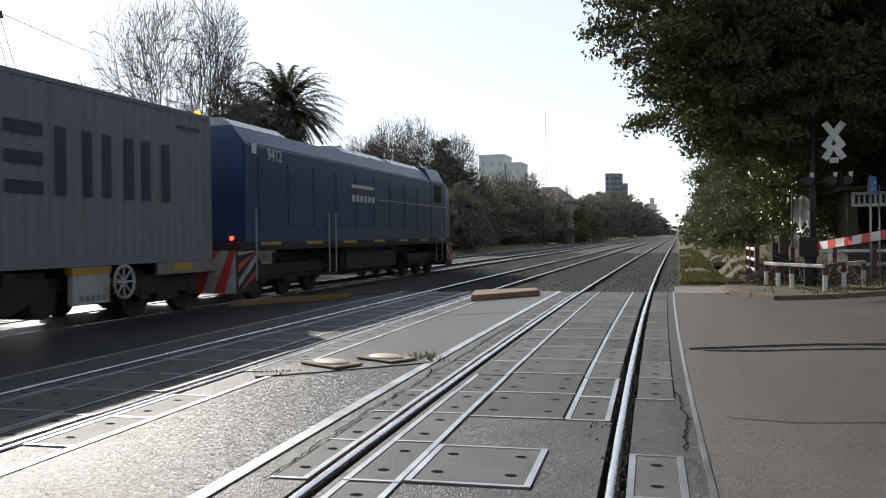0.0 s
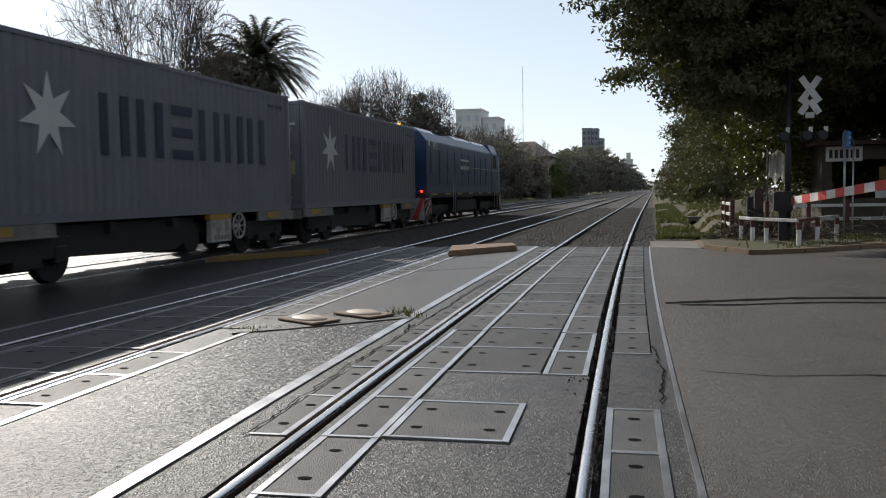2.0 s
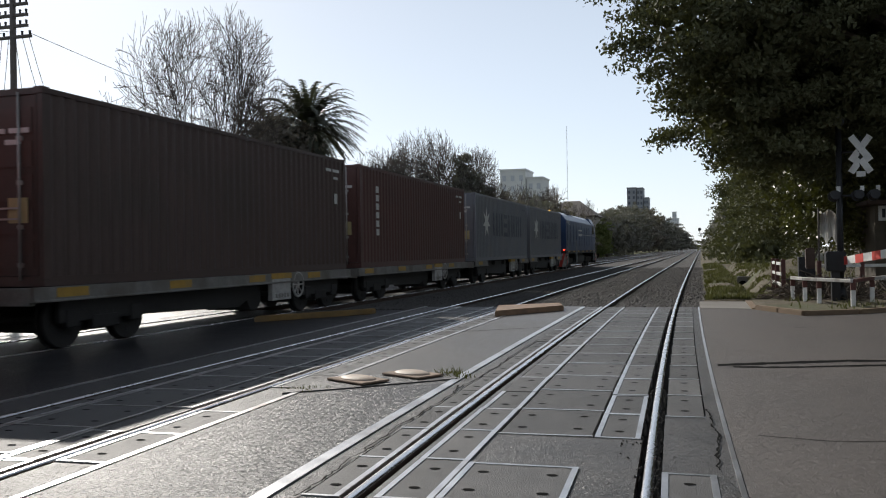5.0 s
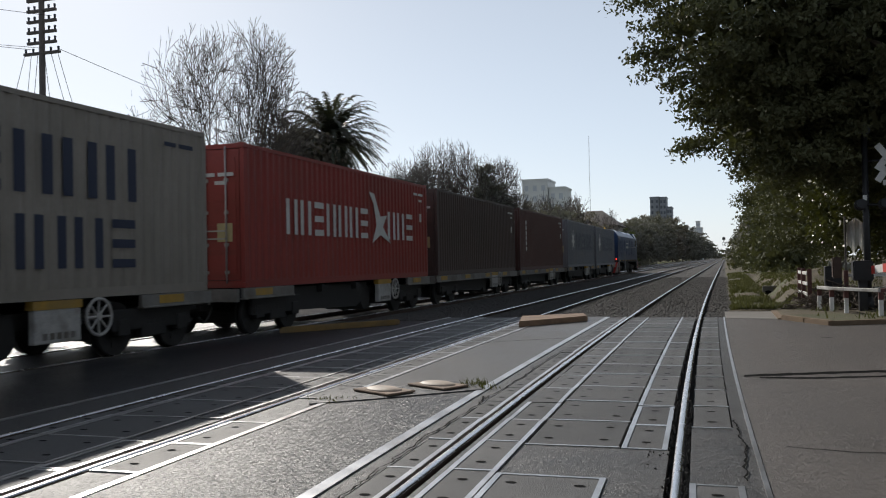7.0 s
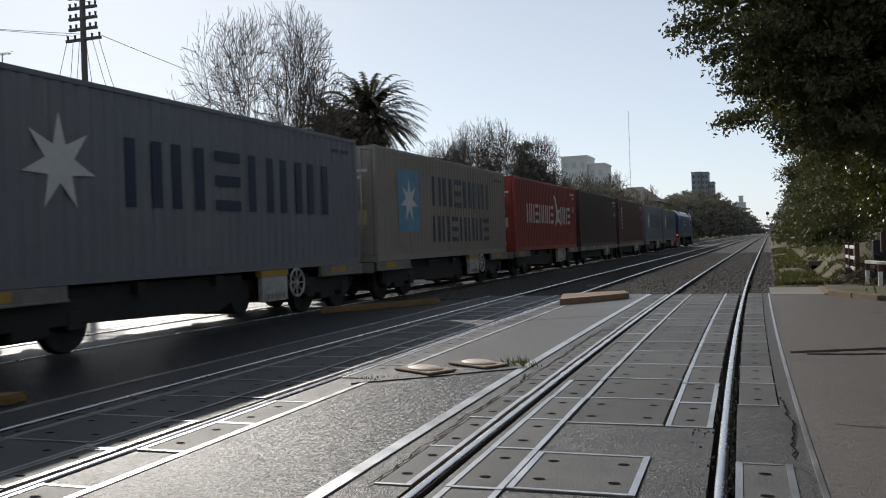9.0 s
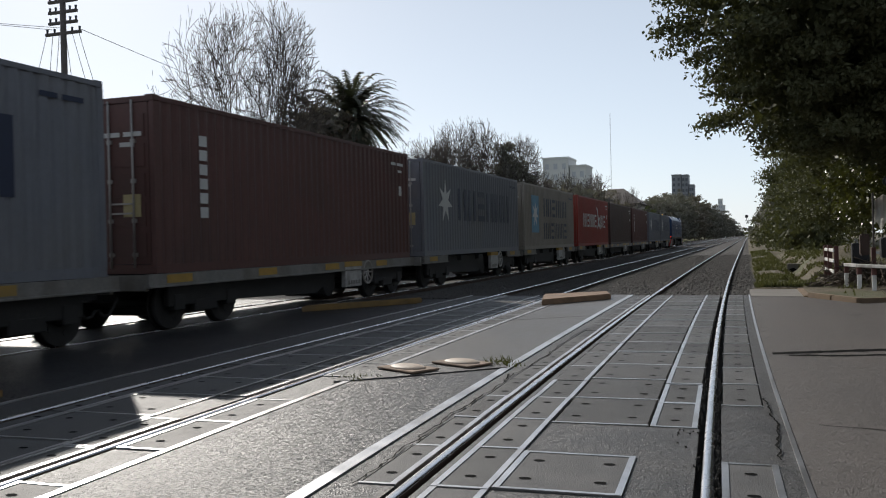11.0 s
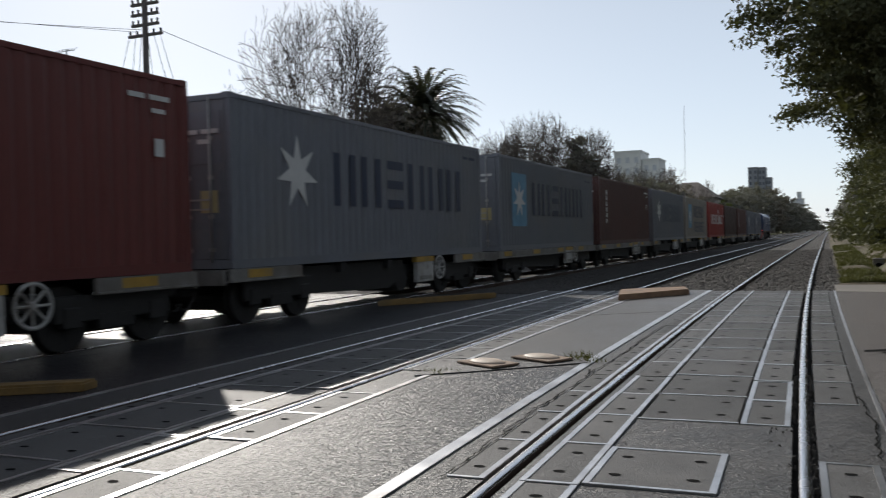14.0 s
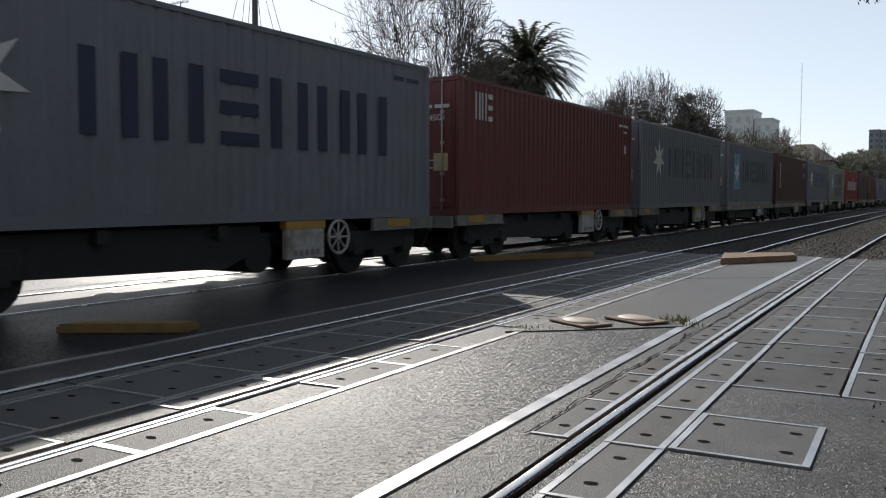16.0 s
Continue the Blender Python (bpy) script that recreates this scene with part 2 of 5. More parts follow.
PANE = mat("far_pane", (0.05, 0.06, 0.08), 0.15, var=0.1, bump=0)
BLOCKWALL = mat("boundary_wall", (0.14, 0.12, 0.1), 0.9, var=0.35, scale=1.0, bump=0.3, bscale=10, dirt=(0.3, 0.28, 0.25), dirt_amt=0.6)

# for the unseen walls added to hold back skylight
LIGHT_BLOCKER = mat("light_blocking_wall", (0.07, 0.066, 0.05), 0.9, var=0.4, scale=0.8, bump=0.3, bscale=8, dirt=(0.05, 0.055, 0.03), dirt_amt=0.8)


# ---- mesh helpers ----
def box(bm, x0, x1, y0, y1, z0, z1, mi=0):
    v = [bm.verts.new(p) for p in ((x0, y0, z0), (x1, y0, z0), (x1, y1, z0), (x0, y1, z0),
                                   (x0, y0, z1), (x1, y0, z1), (x1, y1, z1), (x0, y1, z1))]
    for f in ((0, 3, 2, 1), (4, 5, 6, 7), (0, 1, 5, 4), (1, 2, 6, 5), (2, 3, 7, 6), (3, 0, 4, 7)):
        bm.faces.new([v[i] for i in f]).material_index = mi
    return v


def tube(bm, p0, p1, r0, r1=None, n=10, mi=0, caps=True):
    r1 = r0 if r1 is None else r1
    p0, p1 = Vector(p0), Vector(p1)
    d = (p1 - p0).normalized()
    u = d.orthogonal().normalized()
    w = d.cross(u)
    a = [bm.verts.new(p0 + (u * math.cos(k * math.tau / n) + w * math.sin(k * math.tau / n)) * r0) for k in range(n)]
    b = [bm.verts.new(p1 + (u * math.cos(k * math.tau / n) + w * math.sin(k * math.tau / n)) * r1) for k in range(n)]
    for k in range(n):
        f = bm.faces.new((a[k], a[(k + 1) % n], b[(k + 1) % n], b[k]))
        f.material_index, f.smooth = mi, n > 6
    if caps:
        bm.faces.new(a[::-1]).material_index = mi
        bm.faces.new(b).material_index = mi


def extrude_poly(bm, pts, z0, z1, mi=0):
    a = [bm.verts.new((x, y, z0)) for x, y in pts]
    b = [bm.verts.new((x, y, z1)) for x, y in pts]
    n = len(pts)
    bm.faces.new(b).material_index = mi
    bm.faces.new(a[::-1]).material_index = mi
    for k in range(n):
        bm.faces.new((a[k], a[(k + 1) % n], b[(k + 1) % n], b[k])).material_index = mi


def bevel(bm, w, seg=1):
    bmesh.ops.bevel(bm, geom=list(bm.edges), offset=w, segments=seg, affect="EDGES", clamp_overlap=True)


def mesh(name, bm, *mats, fix=True):
    if fix:
        bmesh.ops.recalc_face_normals(bm, faces=bm.faces)
    me = bpy.data.meshes.new(name)
    bm.to_mesh(me)
    bm.free()
    for m in mats:
        me.materials.append(m)
    return me


def part(name, bm, material, parent, label="", at=None):
    ms = material if isinstance(material, tuple) else (material,)
    ob = new(name, mesh(name, bm, *ms))
    ob.parent = parent
    if at is not None:
        ob.matrix_basis = at
    if label:
        tagged(ob, label)
    return ob


def piece(name, me, parent, at):
    ob = new(name, me)
    ob.parent = parent
    ob.matrix_basis = at
    return ob


def thing(name, label, category, at=None, group="", kind=""):
    ob = new(name)
    ob.empty_display_size = 0.2
    if at is not None:
        ob.matrix_basis = at
    return tagged(ob, label, category, group, kind)


def solid(name, bm, material, label, category, group="", kind="", at=None):
    ms = material if isinstance(material, tuple) else (material,)
    ob = new(name, mesh(name, bm, *ms))
    if at is not None:
        ob.matrix_basis = at
    return tagged(ob, label, category, group, kind)


def raw(name, verts, faces, material):
    me = bpy.data.meshes.new(name)
    v = np.asarray(verts, dtype=np.float32)
    f = np.asarray(faces, dtype=np.int32)
    k = f.shape[1]
    me.vertices.add(len(v))
    me.vertices.foreach_set("co", v.ravel())
    me.loops.add(f.size)
    me.loops.foreach_set("vertex_index", f.ravel())
    me.polygons.add(len(f))
    me.polygons.foreach_set("loop_start", np.arange(0, f.size, k, dtype=np.int32))
    me.update(calc_edges=True)
    me.materials.append(material)
    return me


# ---- the line of the tracks ----
def c1(y):
    return -1.22 - 0.48 * (1 - math.exp(-max(y - 4, -12) / 14)) if y > 4 else -1.22 + 0.02 * (4 - y)


def c2(y):
    return -5.55 - 0.5 * (1 - math.exp(-(y - 4) / 20)) if y > 4 else -5.55 + 0.015 * (4 - y)


def c3(y):
    return -11.1


def c4(y):
    return -16.6


def heading(c, y):
    return math.degrees(math.atan2(-(c(y + 0.5) - c(y - 0.5)), 1))


def steps(y0, y1):
    ys, y = [y0], y0
    while y < y1 - 1e-6:
        y = min(y1, y + (1.5 if y < 60 else 25))
        ys.append(y)
    return ys


def sweep(bm, left, right, y0, y1, z0, z1, mi=0, mtop=None):
    """A bar along the track between two lines left(y) and right(y)."""
    rows = []
    for y in steps(y0, y1):
        rows.append([bm.verts.new(p) for p in ((left(y), y, z0), (right(y), y, z0), (right(y), y, z1), (left(y), y, z1))])
    for a, b in zip(rows, rows[1:]):
        for k in range(4):
            f = bm.faces.new((a[k], a[(k + 1) % 4], b[(k + 1) % 4], b[k]))
            f.material_index = mtop if (mtop is not None and k == 2) else mi
    bm.faces.new(rows[0][::-1]).material_index = mi
    bm.faces.new(rows[-1]).material_index = mi


def rel(c, d):
    return lambda y: c(y) + d


# ---- ground, road, ballast ----
bm = bmesh.new()
for a, b in ((-3000, -200), (-200, 200), (200, 3000)):
    for c, d in ((-3000, -200), (-200, 200), (200, 3000)):
        bm.faces.new([bm.verts.new(p) for p in ((a, c, -0.55), (b, c, -0.55), (b, d, -0.55), (a, d, -0.55))])
bmesh.ops.remove_doubles(bm, verts=bm.verts, dist=0.01)
solid("ground", bm, LAND, "flat dry open land reaching the horizon", "ground", kind="structure")

END = 22.95


def road_piece(label, bm, material):
    return solid("road", bm, material, label, "road", kind="structure")


bm = bmesh.new()
edge = [(c1(y) + 1.46, y) for y in np.arange(25.3, -26, -2.0)]
extrude_poly(bm, [(1.15, 25.3)] + edge + [(70, -26), (70, 60), (24, 31.0), (14, 27.0), (5.3, 22.75), (3.2, 20.75), (2.0, 20.15), (1.15, 22.05)], -0.5, -0.002)
road_right = road_piece("worn grey-brown asphalt street beside the crossing", bm, ASPHALT_R)
bm = bmesh.new()
near_l = [(c2(y) + 1.46, y) for y in (-26, -12, 0, 4, 5.5, 7, 8.4)]
near_r = [(c1(y) - 1.47, y) for y in (10.3, 8, 6, 4, 0, -12, -26)]
extrude_poly(bm, (near_l + near_r)[::-1], -0.5, -0.002)
road_piece("coarse sunlit asphalt between the tracks", bm, ASPHALT)
bm = bmesh.new()
far_l = [(c2(y) + 1.46, y) for y in (8.4, 10, 12, 14, 17, 20, END + 0.2)]
far_r = [(c1(y) - 1.47, y) for y in (END + 0.2, 20, 17, 14, 12, 10.3)]
extrude_poly(bm, (far_l + far_r)[::-1], -0.5, -0.002)
road_piece("smoother pale worn asphalt between the tracks", bm, ASPHALT_S)
bm = bmesh.new()
sweep(bm, rel(c3, 1.4), rel(c2, -1.46), -26, 21.5, -0.5, -0.002)
road_piece("asphalt roadway shaded by the train", bm, ASPHALT)
bm = bmesh.new()
sweep(bm, lambda y: -70, rel(c4, -0.98), -26, 21.5, -0.5, -0.002)
sweep(bm, rel(c4, 0.98), rel(c3, -1.4), -26, 21.5, -0.5, -0.002)
sweep(bm, rel(c4, -0.74), rel(c4, 0.74), -26, 21.5, -0.5, -0.002)
road_piece("sunlit asphalt roadway beyond the train", bm, ASPHALT)

# unseen dark walls beside and behind the camera, added to dim the shaded train
for nm, x0, x1, y0, y1 in (("wall_east", 13.0, 13.4, -40, 13), ("wall_south", -70, 13.0, -27.5, -27.0)):
    bm = bmesh.new()
    box(bm, x0, x1, y0, y1, -0.5, 11.0)
    solid(nm, bm, LIGHT_BLOCKER, "unseen plain dark wall added to hold back skylight", "wall", kind="structure")

# pale concrete slab at the corner of the street
bm = bmesh.new()
extrude_poly(bm, [(c1(22) + 1.47, 22.5), (1.13, 22.3), (1.13, 25.25), (c1(25) + 1.47, 25.25)], -0.3, 0.004)
solid("pavement", bm, CONCRETE, "pale worn concrete slab at the crossing edge", "pavement", kind="structure")

# cracks in the street
def crack(pts, w, label):
    b = bmesh.new()
    for (xa, ya), (xb, yb) in zip(pts, pts[1:]):
        n = max(2, int(math.hypot(xb - xa, yb - ya) / 0.12))
        prev = None
        for k in range(n + 1):
            u = k / n
            x, y = xa + (xb - xa) * u, ya + (yb - ya) * u + 0.03 * noise.noise((xa + u * 9, ya, 3.1))
            ww = w * (0.55 + 0.8 * abs(noise.noise((u * 7, xa, ya))))
            cur = (b.verts.new((x, y - ww, 0.002)), b.verts.new((x, y + ww, 0.002)))
            if prev:
                b.faces.new((prev[0], cur[0], cur[1], prev[1]))
            prev = cur
    part("crack", b, FLAT_DARK, road_right, label)


crack([(0.12, 11.6), (0.7, 11.85), (1.75, 12.3), (9, 13.2)], 0.14, "dark filled crack")
crack([(0.3, 11.45), (0.9, 11.5), (1.9, 11.85), (9, 12.7)], 0.085, "dark crack")
crack([(0.35, 7.3), (0.9, 7.2), (1.6, 7.35), (4, 7.2)], 0.012, "thin crack")
crack([(1.55, 17.2), (1.75, 17.25)], 0.03, "small crack")

# road joint between the tracks
bm = bmesh.new()
bm.faces.new([bm.verts.new(p) for p in ((-4.38, 15.70, 0.002), (-2.95, 16.80, 0.002), (-2.95, 16.84, 0.002), (-4.38, 15.75, 0.002))])
solid("road_joint", bm, FLAT_DARK, "dark transverse joint in the asphalt", "joint", kind="structure")

# ballast beds
for nm, a, b_, y0 in (("ballast_bed", rel(c1, -3.2), rel(c1, 1.62), END + 0.21), ("ballast_bed", rel(c3, -2.4), rel(c1, -3.19), 21.51), ("ballast_bed", rel(c4, -1.8), rel(c3, -2.39), 21.51)):
    bm = bmesh.new()
    sweep(bm, a, b_, y0, 1400, -0.5, -0.13)
    solid(nm, bm, BALLAST, "grey-brown crushed stone ballast under the rails", "ballast", kind="structure")

# crossing beds under the panels
for c, y1 in ((c1, END), (c2, END), (c3, 21.5), (c4, 21.5)):
    bm = bmesh.new()
    w = 1.39 if c in (c1, c2) else 0.95
    sweep(bm, rel(c, -w), rel(c, w), -26, y1, -0.5, -0.11)
    solid("crossing_bed", bm, DARKSOIL, "dark bed below the crossing panels", "track bed", kind="structure")


def rail(c, d, label):
    b = bmesh.new()
    y1 = 1300
    rows = []
    for y in steps(-26, y1):
        rows.append([b.verts.new((c(y) + d + px, y, pz)) for px, pz in ((-0.035, -0.03), (-0.036, -0.006), (-0.028, 0.004), (-0.014, 0.008), (0.014, 0.008), (0.028, 0.004), (0.036, -0.006), (0.035, -0.03))])
    for ra, rb in zip(rows, rows[1:]):
        for k in range(7):
            f = b.faces.new((ra[k], ra[k + 1], rb[k + 1], rb[k]))
            f.material_index, f.smooth = int(0 < k < 6), True
    b.faces.new(rows[0])
    sweep(b, rel(c, d - 0.009), rel(c, d + 0.009), -26, y1, -0.13, -0.03)
    sweep(b, rel(c, d - 0.07), rel(c, d + 0.07), -26, y1, -0.16, -0.128)
    ob = solid("rail", b, (RUST, RAILTOP), label, "rail", "rails of the line", "structure")
    return ob


for c in (c1, c2, c3, c4):
    for d in ((-0.76, 0.92) if c is c2 else (-0.873, 0.873)):
        rail(c, d, "steel railway rail with a polished running surface")

# steel edge strips
for c, a, b_, lab in ((c1, -1.47, -1.365, ""), (c1, 1.422, 1.455, ""), (c2, 1.385, 1.45, ""), (c2, -1.45, -1.385, "")):
    bm = bmesh.new()
    sweep(bm, rel(c, a), rel(c, b_), -12, END, -0.2, 0.006)
    solid("edge_strip", bm, STEEL, "bright worn steel edging strip of the crossing", "edging", "crossing edge strips", "structure")

# ---- crossing panels ----
crossing = thing("crossing_floor", "rubber crossing panels in worn steel frames", "level crossing", kind="structure")
PITCH = 1.03


def panel_mesh(w, l):
    b = bmesh.new()
    v = box(b, -w / 2 + 0.012, w / 2 - 0.012, -l / 2 + 0.012, l / 2 - 0.012, -0.11, 0.0)
    for sy in (-0.24, 0.24):
        for sx in ((-0.23, 0.23) if w > 0.6 else (0.0,)):
            # flat black disc on the panel top paints the dark inside of a hole
            ring = [b.verts.new((sx + 0.04 * math.cos(k * math.tau / 10), sy * l + 0.026 * math.sin(k * math.tau / 10), 0.0035)) for k in range(10)]
            b.faces.new(ring).material_index = 1
    return mesh("panel", b, PANEL, FLAT_DARK)


def frame_mesh(w, l, bars):
    b = bmesh.new()
    f = 0.042
    if "l" in bars:
        box(b, -w / 2, -w / 2 + f, -l / 2, l / 2, -0.1, 0.006)
    if "r" in bars:
        box(b, w / 2 - f, w / 2, -l / 2, l / 2, -0.1, 0.006)
    x0 = -w / 2 + (f if "l" in bars else 0)
    x1 = w / 2 - (f if "r" in bars else 0)
    if "n" in bars:
        box(b, x0, x1, -l / 2, -l / 2 + 0.032, -0.1, 0.005)
    if "f" in bars:
        box(b, x0, x1, l / 2 - 0.032, l / 2, -0.1, 0.005)
    return mesh("frame", b, STEEL)


PCACHE = {}
rng = random.Random(5)


def lane(c, a, b_, runs, bars):
    """Panels of one lane between offsets a and b_, in stretches (y0, y1) filled with rows."""
    w = b_ - a
    for y0, y1, full in runs:
        n = max(1, round((y1 - y0) / (1.13 if c is c1 and y1 > 20 else PITCH)))
        l = (y1 - y0) / n
        key = (round(w, 3), round(l, 3))
        if key not in PCACHE:
            PCACHE[key] = panel_mesh(w, l)
        for k in range(n):
            y = y0 + (k + 0.5) * l
            bs = full or (bars + rng.choice(["n", "n", "nf"]))
            fk = (*key, bs)
            if fk not in PCACHE:
                PCACHE[fk] = frame_mesh(w, l, bs)
            p = piece("panel", PCACHE[key], crossing, pose(c(y) + (a + b_) / 2, y, rng.uniform(-0.006, 0.002), rng.uniform(-0.15, 0.15), rng.uniform(-0.3, 0.3), heading(c, y)))
            piece("frame", PCACHE[fk], p, Matrix())


def fill(c, a, b_, y0, y1, label="dark patched asphalt infill"):
    b = bmesh.new()
    sweep(b, rel(c, a), rel(c, b_), y0, y1, -0.109, -0.007)
    part("infill", b, PATCH, crossing, label)


lane(c1, -0.725, -0.365, [(-4.3, 9.1, "lnr"), (9.1, 10.15, "r"), (10.15, 22.9, "")], "r")
lane(c1, -0.352, 0.41, [(5.03, 5.98, "lnfr"), (7.0, 22.9, "")], "")
fill(c1, -0.785, -0.727, -12, 22.9)
fill(c1, -0.36, 0.795, -12, 5.02)
fill(c1, -0.36, 0.795, 5.99, 6.99)
fill(c1, 0.415, 0.795, 5.02, 5.99)
lane(c1, 0.425, 0.78, [(7.0, 9.06, "lnfr"), (9.06, 22.9, "")], "l")
lane(c1, 0.955, 1.3, [(0.0, 5.98, "lnfr"), (8.0, 22.9, "")], "")
fill(c1, 0.955, 1.421, 5.99, 7.99)
fill(c1, 1.302, 1.421, -12, 5.99)
fill(c1, 1.302, 1.421, 7.99, 22.9)
lane(c1, -1.19, -0.945, [(4.95, 9.1, "rn"), (9.1, 15.2, "r"), (15.2, 22.9, "")], "r")
fill(c1, -1.365, -0.945, -12, 4.94)
fill(c1, -1.365, -1.192, 4.94, 22.9)
# second track
lane(c2, 0.985, 1.38, [(1.4, 4.42, "lnf"), (5.37, 7.42, "lnf"), (8.9, 22.9, "ln")], "l")
fill(c2, 0.985, 1.385, -12, 1.39)
fill(c2, 0.985, 1.385, 4.43, 5.36)
fill(c2, 0.985, 1.385, 7.43, 8.89)
lane(c2, 0.5, 0.81, [(1.3, 3.36, "lrnf"), (4.28, 6.42, "lrnf"), (7.53, 22.9, "rn")], "r")
fill(c2, 0.5, 0.81, 3.37, 4.27)
fill(c2, 0.5, 0.81, 6.43, 7.52)
lane(c2, -0.42, 0.48, [(-1.7, 22.9, "lnr")], "l")
lane(c2, -0.68, -0.44, [(-1.7, 22.9, "r")], "r")
fill(c2, -1.385, -0.83, -12, 22.9)
fill(c3, -0.76, 0.76, -26, 21.5)
fill(c3, 0.95, 1.4, -26, 21.5)
fill(c3, -1.4, -0.95, -26, 21.5)


# ---- kerb blocks and traffic studs between the tracks ----
def kerb_block(pts, h, material, label):
    b = bmesh.new()
    extrude_poly(b, pts, -0.02, h)
    bevel(b, 0.025, 2)
    return solid("kerb_block", b, material, label, "kerb")


kerb_block([(-4.55, 19.45), (-3.3, 21.5), (-3.55, 22.6), (-4.95, 21.5)], 0.13, KERB, "worn ochre kerb island between two tracks")
kerb_block([(-9.5, 17.4), (-7.75, 20.0), (-7.75, 20.35), (-9.5, 17.8)], 0.13, KERB_Y, "faded yellow kerb beside the railway line")
kerb_block([(-8.4, 5.97), (-7.25, 6.72), (-7.32, 7.0), (-8.4, 6.3)], 0.1, KERB_Y, "faded yellow kerb beside the railway line")
bm = bmesh.new()
extrude_poly(bm, [(-4.35, 8.5), (-3.9, 8.85), (-2.8, 9.85), (-2.85, 10.1), (-3.3, 10.45), (-4.1, 9.75), (-4.5, 9.3)], -0.02, 0.012)
solid("traffic_divider", bm, PATCH, "earthy broken strip in the asphalt carrying two studs", "divider", kind="structure")
for (x, y, a) in ((-3.86, 9.43, -30), (-3.38, 9.96, -30)):
    st = thing("road_stud", "pale domed concrete road stud on the asphalt", "road stud", pose(x, y, 0.018, 0, 0, a), "studs between the tracks")
    bm = bmesh.new()
    box(bm, -0.33, 0.33, -0.2, 0.2, 0, 0.025)
    bevel(bm, 0.008)
    part("base", bm, mat("stud_base", (0.3, 0.21, 0.15), 0.85, var=0.4, scale=6, bump=0.5, bscale=40, dirt=(0.16, 0.12, 0.09), dirt_amt=0.8), st, "ochre painted edge")
    bm = bmesh.new()
    bmesh.ops.create_uvsphere(bm, u_segments=18, v_segments=8, radius=1)
    bmesh.ops.scale(bm, vec=(0.27, 0.17, 0.042), verts=bm.verts)
    for f in bm.faces:
        f.smooth = True
    part("dome", bm, mat("worn_pale_paint", (0.45, 0.36, 0.28), 0.6, var=0.25, scale=9, dirt=(0.3, 0.18, 0.12), dirt_amt=0.5), st, "pale worn shiny dome", at=pose(0, 0, 0.022))


# broken edge of the infill beside the left-hand rail
def infill_crack(y0, y1, d0, seed):
    b = bmesh.new()
    r = random.Random(seed)
    prev, n = None, int((y1 - y0) / 0.06)
    d = d0
    for k in range(n + 1):
        y = y0 + (y1 - y0) * k / n
        d += r.uniform(-0.018, 0.018) + (d0 - d) * 0.15
        w = r.uniform(0.003, 0.012)
        cur = (b.verts.new((c1(y) + d - w, y, 0.0045)), b.verts.new((c1(y) + d + w, y, 0.0045)))
        if prev:
            b.faces.new((prev[0], prev[1], cur[1], cur[0]))
        prev = cur
    part("crack", b, FLAT_DARK, crossing, "irregular dark crack")


infill_crack(4.9, 6.3, -1.2, 1)
infill_crack(6.2, 9.4, -1.24, 2)
infill_crack(9.2, 14.5, -1.21, 3)
infill_crack(6.1, 8.4, 1.335, 4)


# ---- the train ----
Z_FLOOR = 1.04
FRONTS = (0.0, -13.25, -27.4, -40.75, -54.1, -67.75, -81.1, -94.6, -108.05, -121.95, -135.25, -148.75)
movers, spinning = [], []


def at_time(t):
    return 17.4 + 9.48 * t - 0.0164 * t * t


def corrugated(bm, y0, y1, x, z0, z1, out):
    pitch, n = 0.278, int((y1 - y0) / 0.278)
    p = (y1 - y0) / n
    cols = []
    for k in range(n):
        a = y0 + k * p
        for f, d in ((0.0, 0), (0.26, 0), (0.5, 0.026), (0.76, 0.026)):
            cols.append((a + f * p, x - out * d))
    cols.append((y1, x))
    vs = [(bm.verts.new((xx, yy, z0)), bm.verts.new((xx, yy, z1))) for yy, xx in cols]
    for a, b in zip(vs, vs[1:]):
        bm.faces.new((a[0], b[0], b[1], a[1]))


def bars(c, y0, y1, z0, z1, n, material):
    """Plain bars where a word stands: a pair of uprights or three level bars to each letter."""
    p = (y1 - y0) / n
    for k in range(n):
        if k % 4 in (0, 1, 3):
            spans = [(k + f, k + f + 0.22, 0.0, 1.0) for f in (0.08, 0.64)]
        else:
            spans = [(k + 0.14, k + 0.84, f, f + 0.18) for f in (0.0, 0.41, 0.82)]
        for ya, yb, za, zb in spans:
            b = bmesh.new()
            box(b, 1.2165, 1.2215, y0 + ya * p, y0 + yb * p, z0 + za * (z1 - z0), z0 + zb * (z1 - z0))
            part("marking_bar", b, material, c)


def star(c, y, z, r, material):
    b = bmesh.new()
    pts = []
    for k in range(14):
        rr = r if k % 2 == 0 else r * 0.4
        a = math.pi / 2 + k * math.pi / 7
        pts.append((y + rr * math.cos(a), z + rr * math.sin(a)))
    lo = [b.verts.new((1.2165, u, v)) for u, v in pts]
    hi = [b.verts.new((1.224, u, v)) for u, v in pts]
    b.faces.new(hi)
    for k in range(14):
        b.faces.new((lo[k], lo[(k + 1) % 14], hi[(k + 1) % 14], hi[k]))
    part("star", b, material, c, "white star mark")


def lettering(text, size, material):
    cu = bpy.data.curves.new("lettering", "FONT")
    cu.body, cu.size, cu.extrude = text, size, 0.003
    tmp = bpy.data.objects.new("tmp", cu)
    scene.collection.objects.link(tmp)
    me = bpy.data.meshes.new_from_object(tmp.evaluated_get(bpy.context.evaluated_depsgraph_get()))
    bpy.data.objects.remove(tmp)
    me.materials.clear()
    me.materials.append(material)
    return me


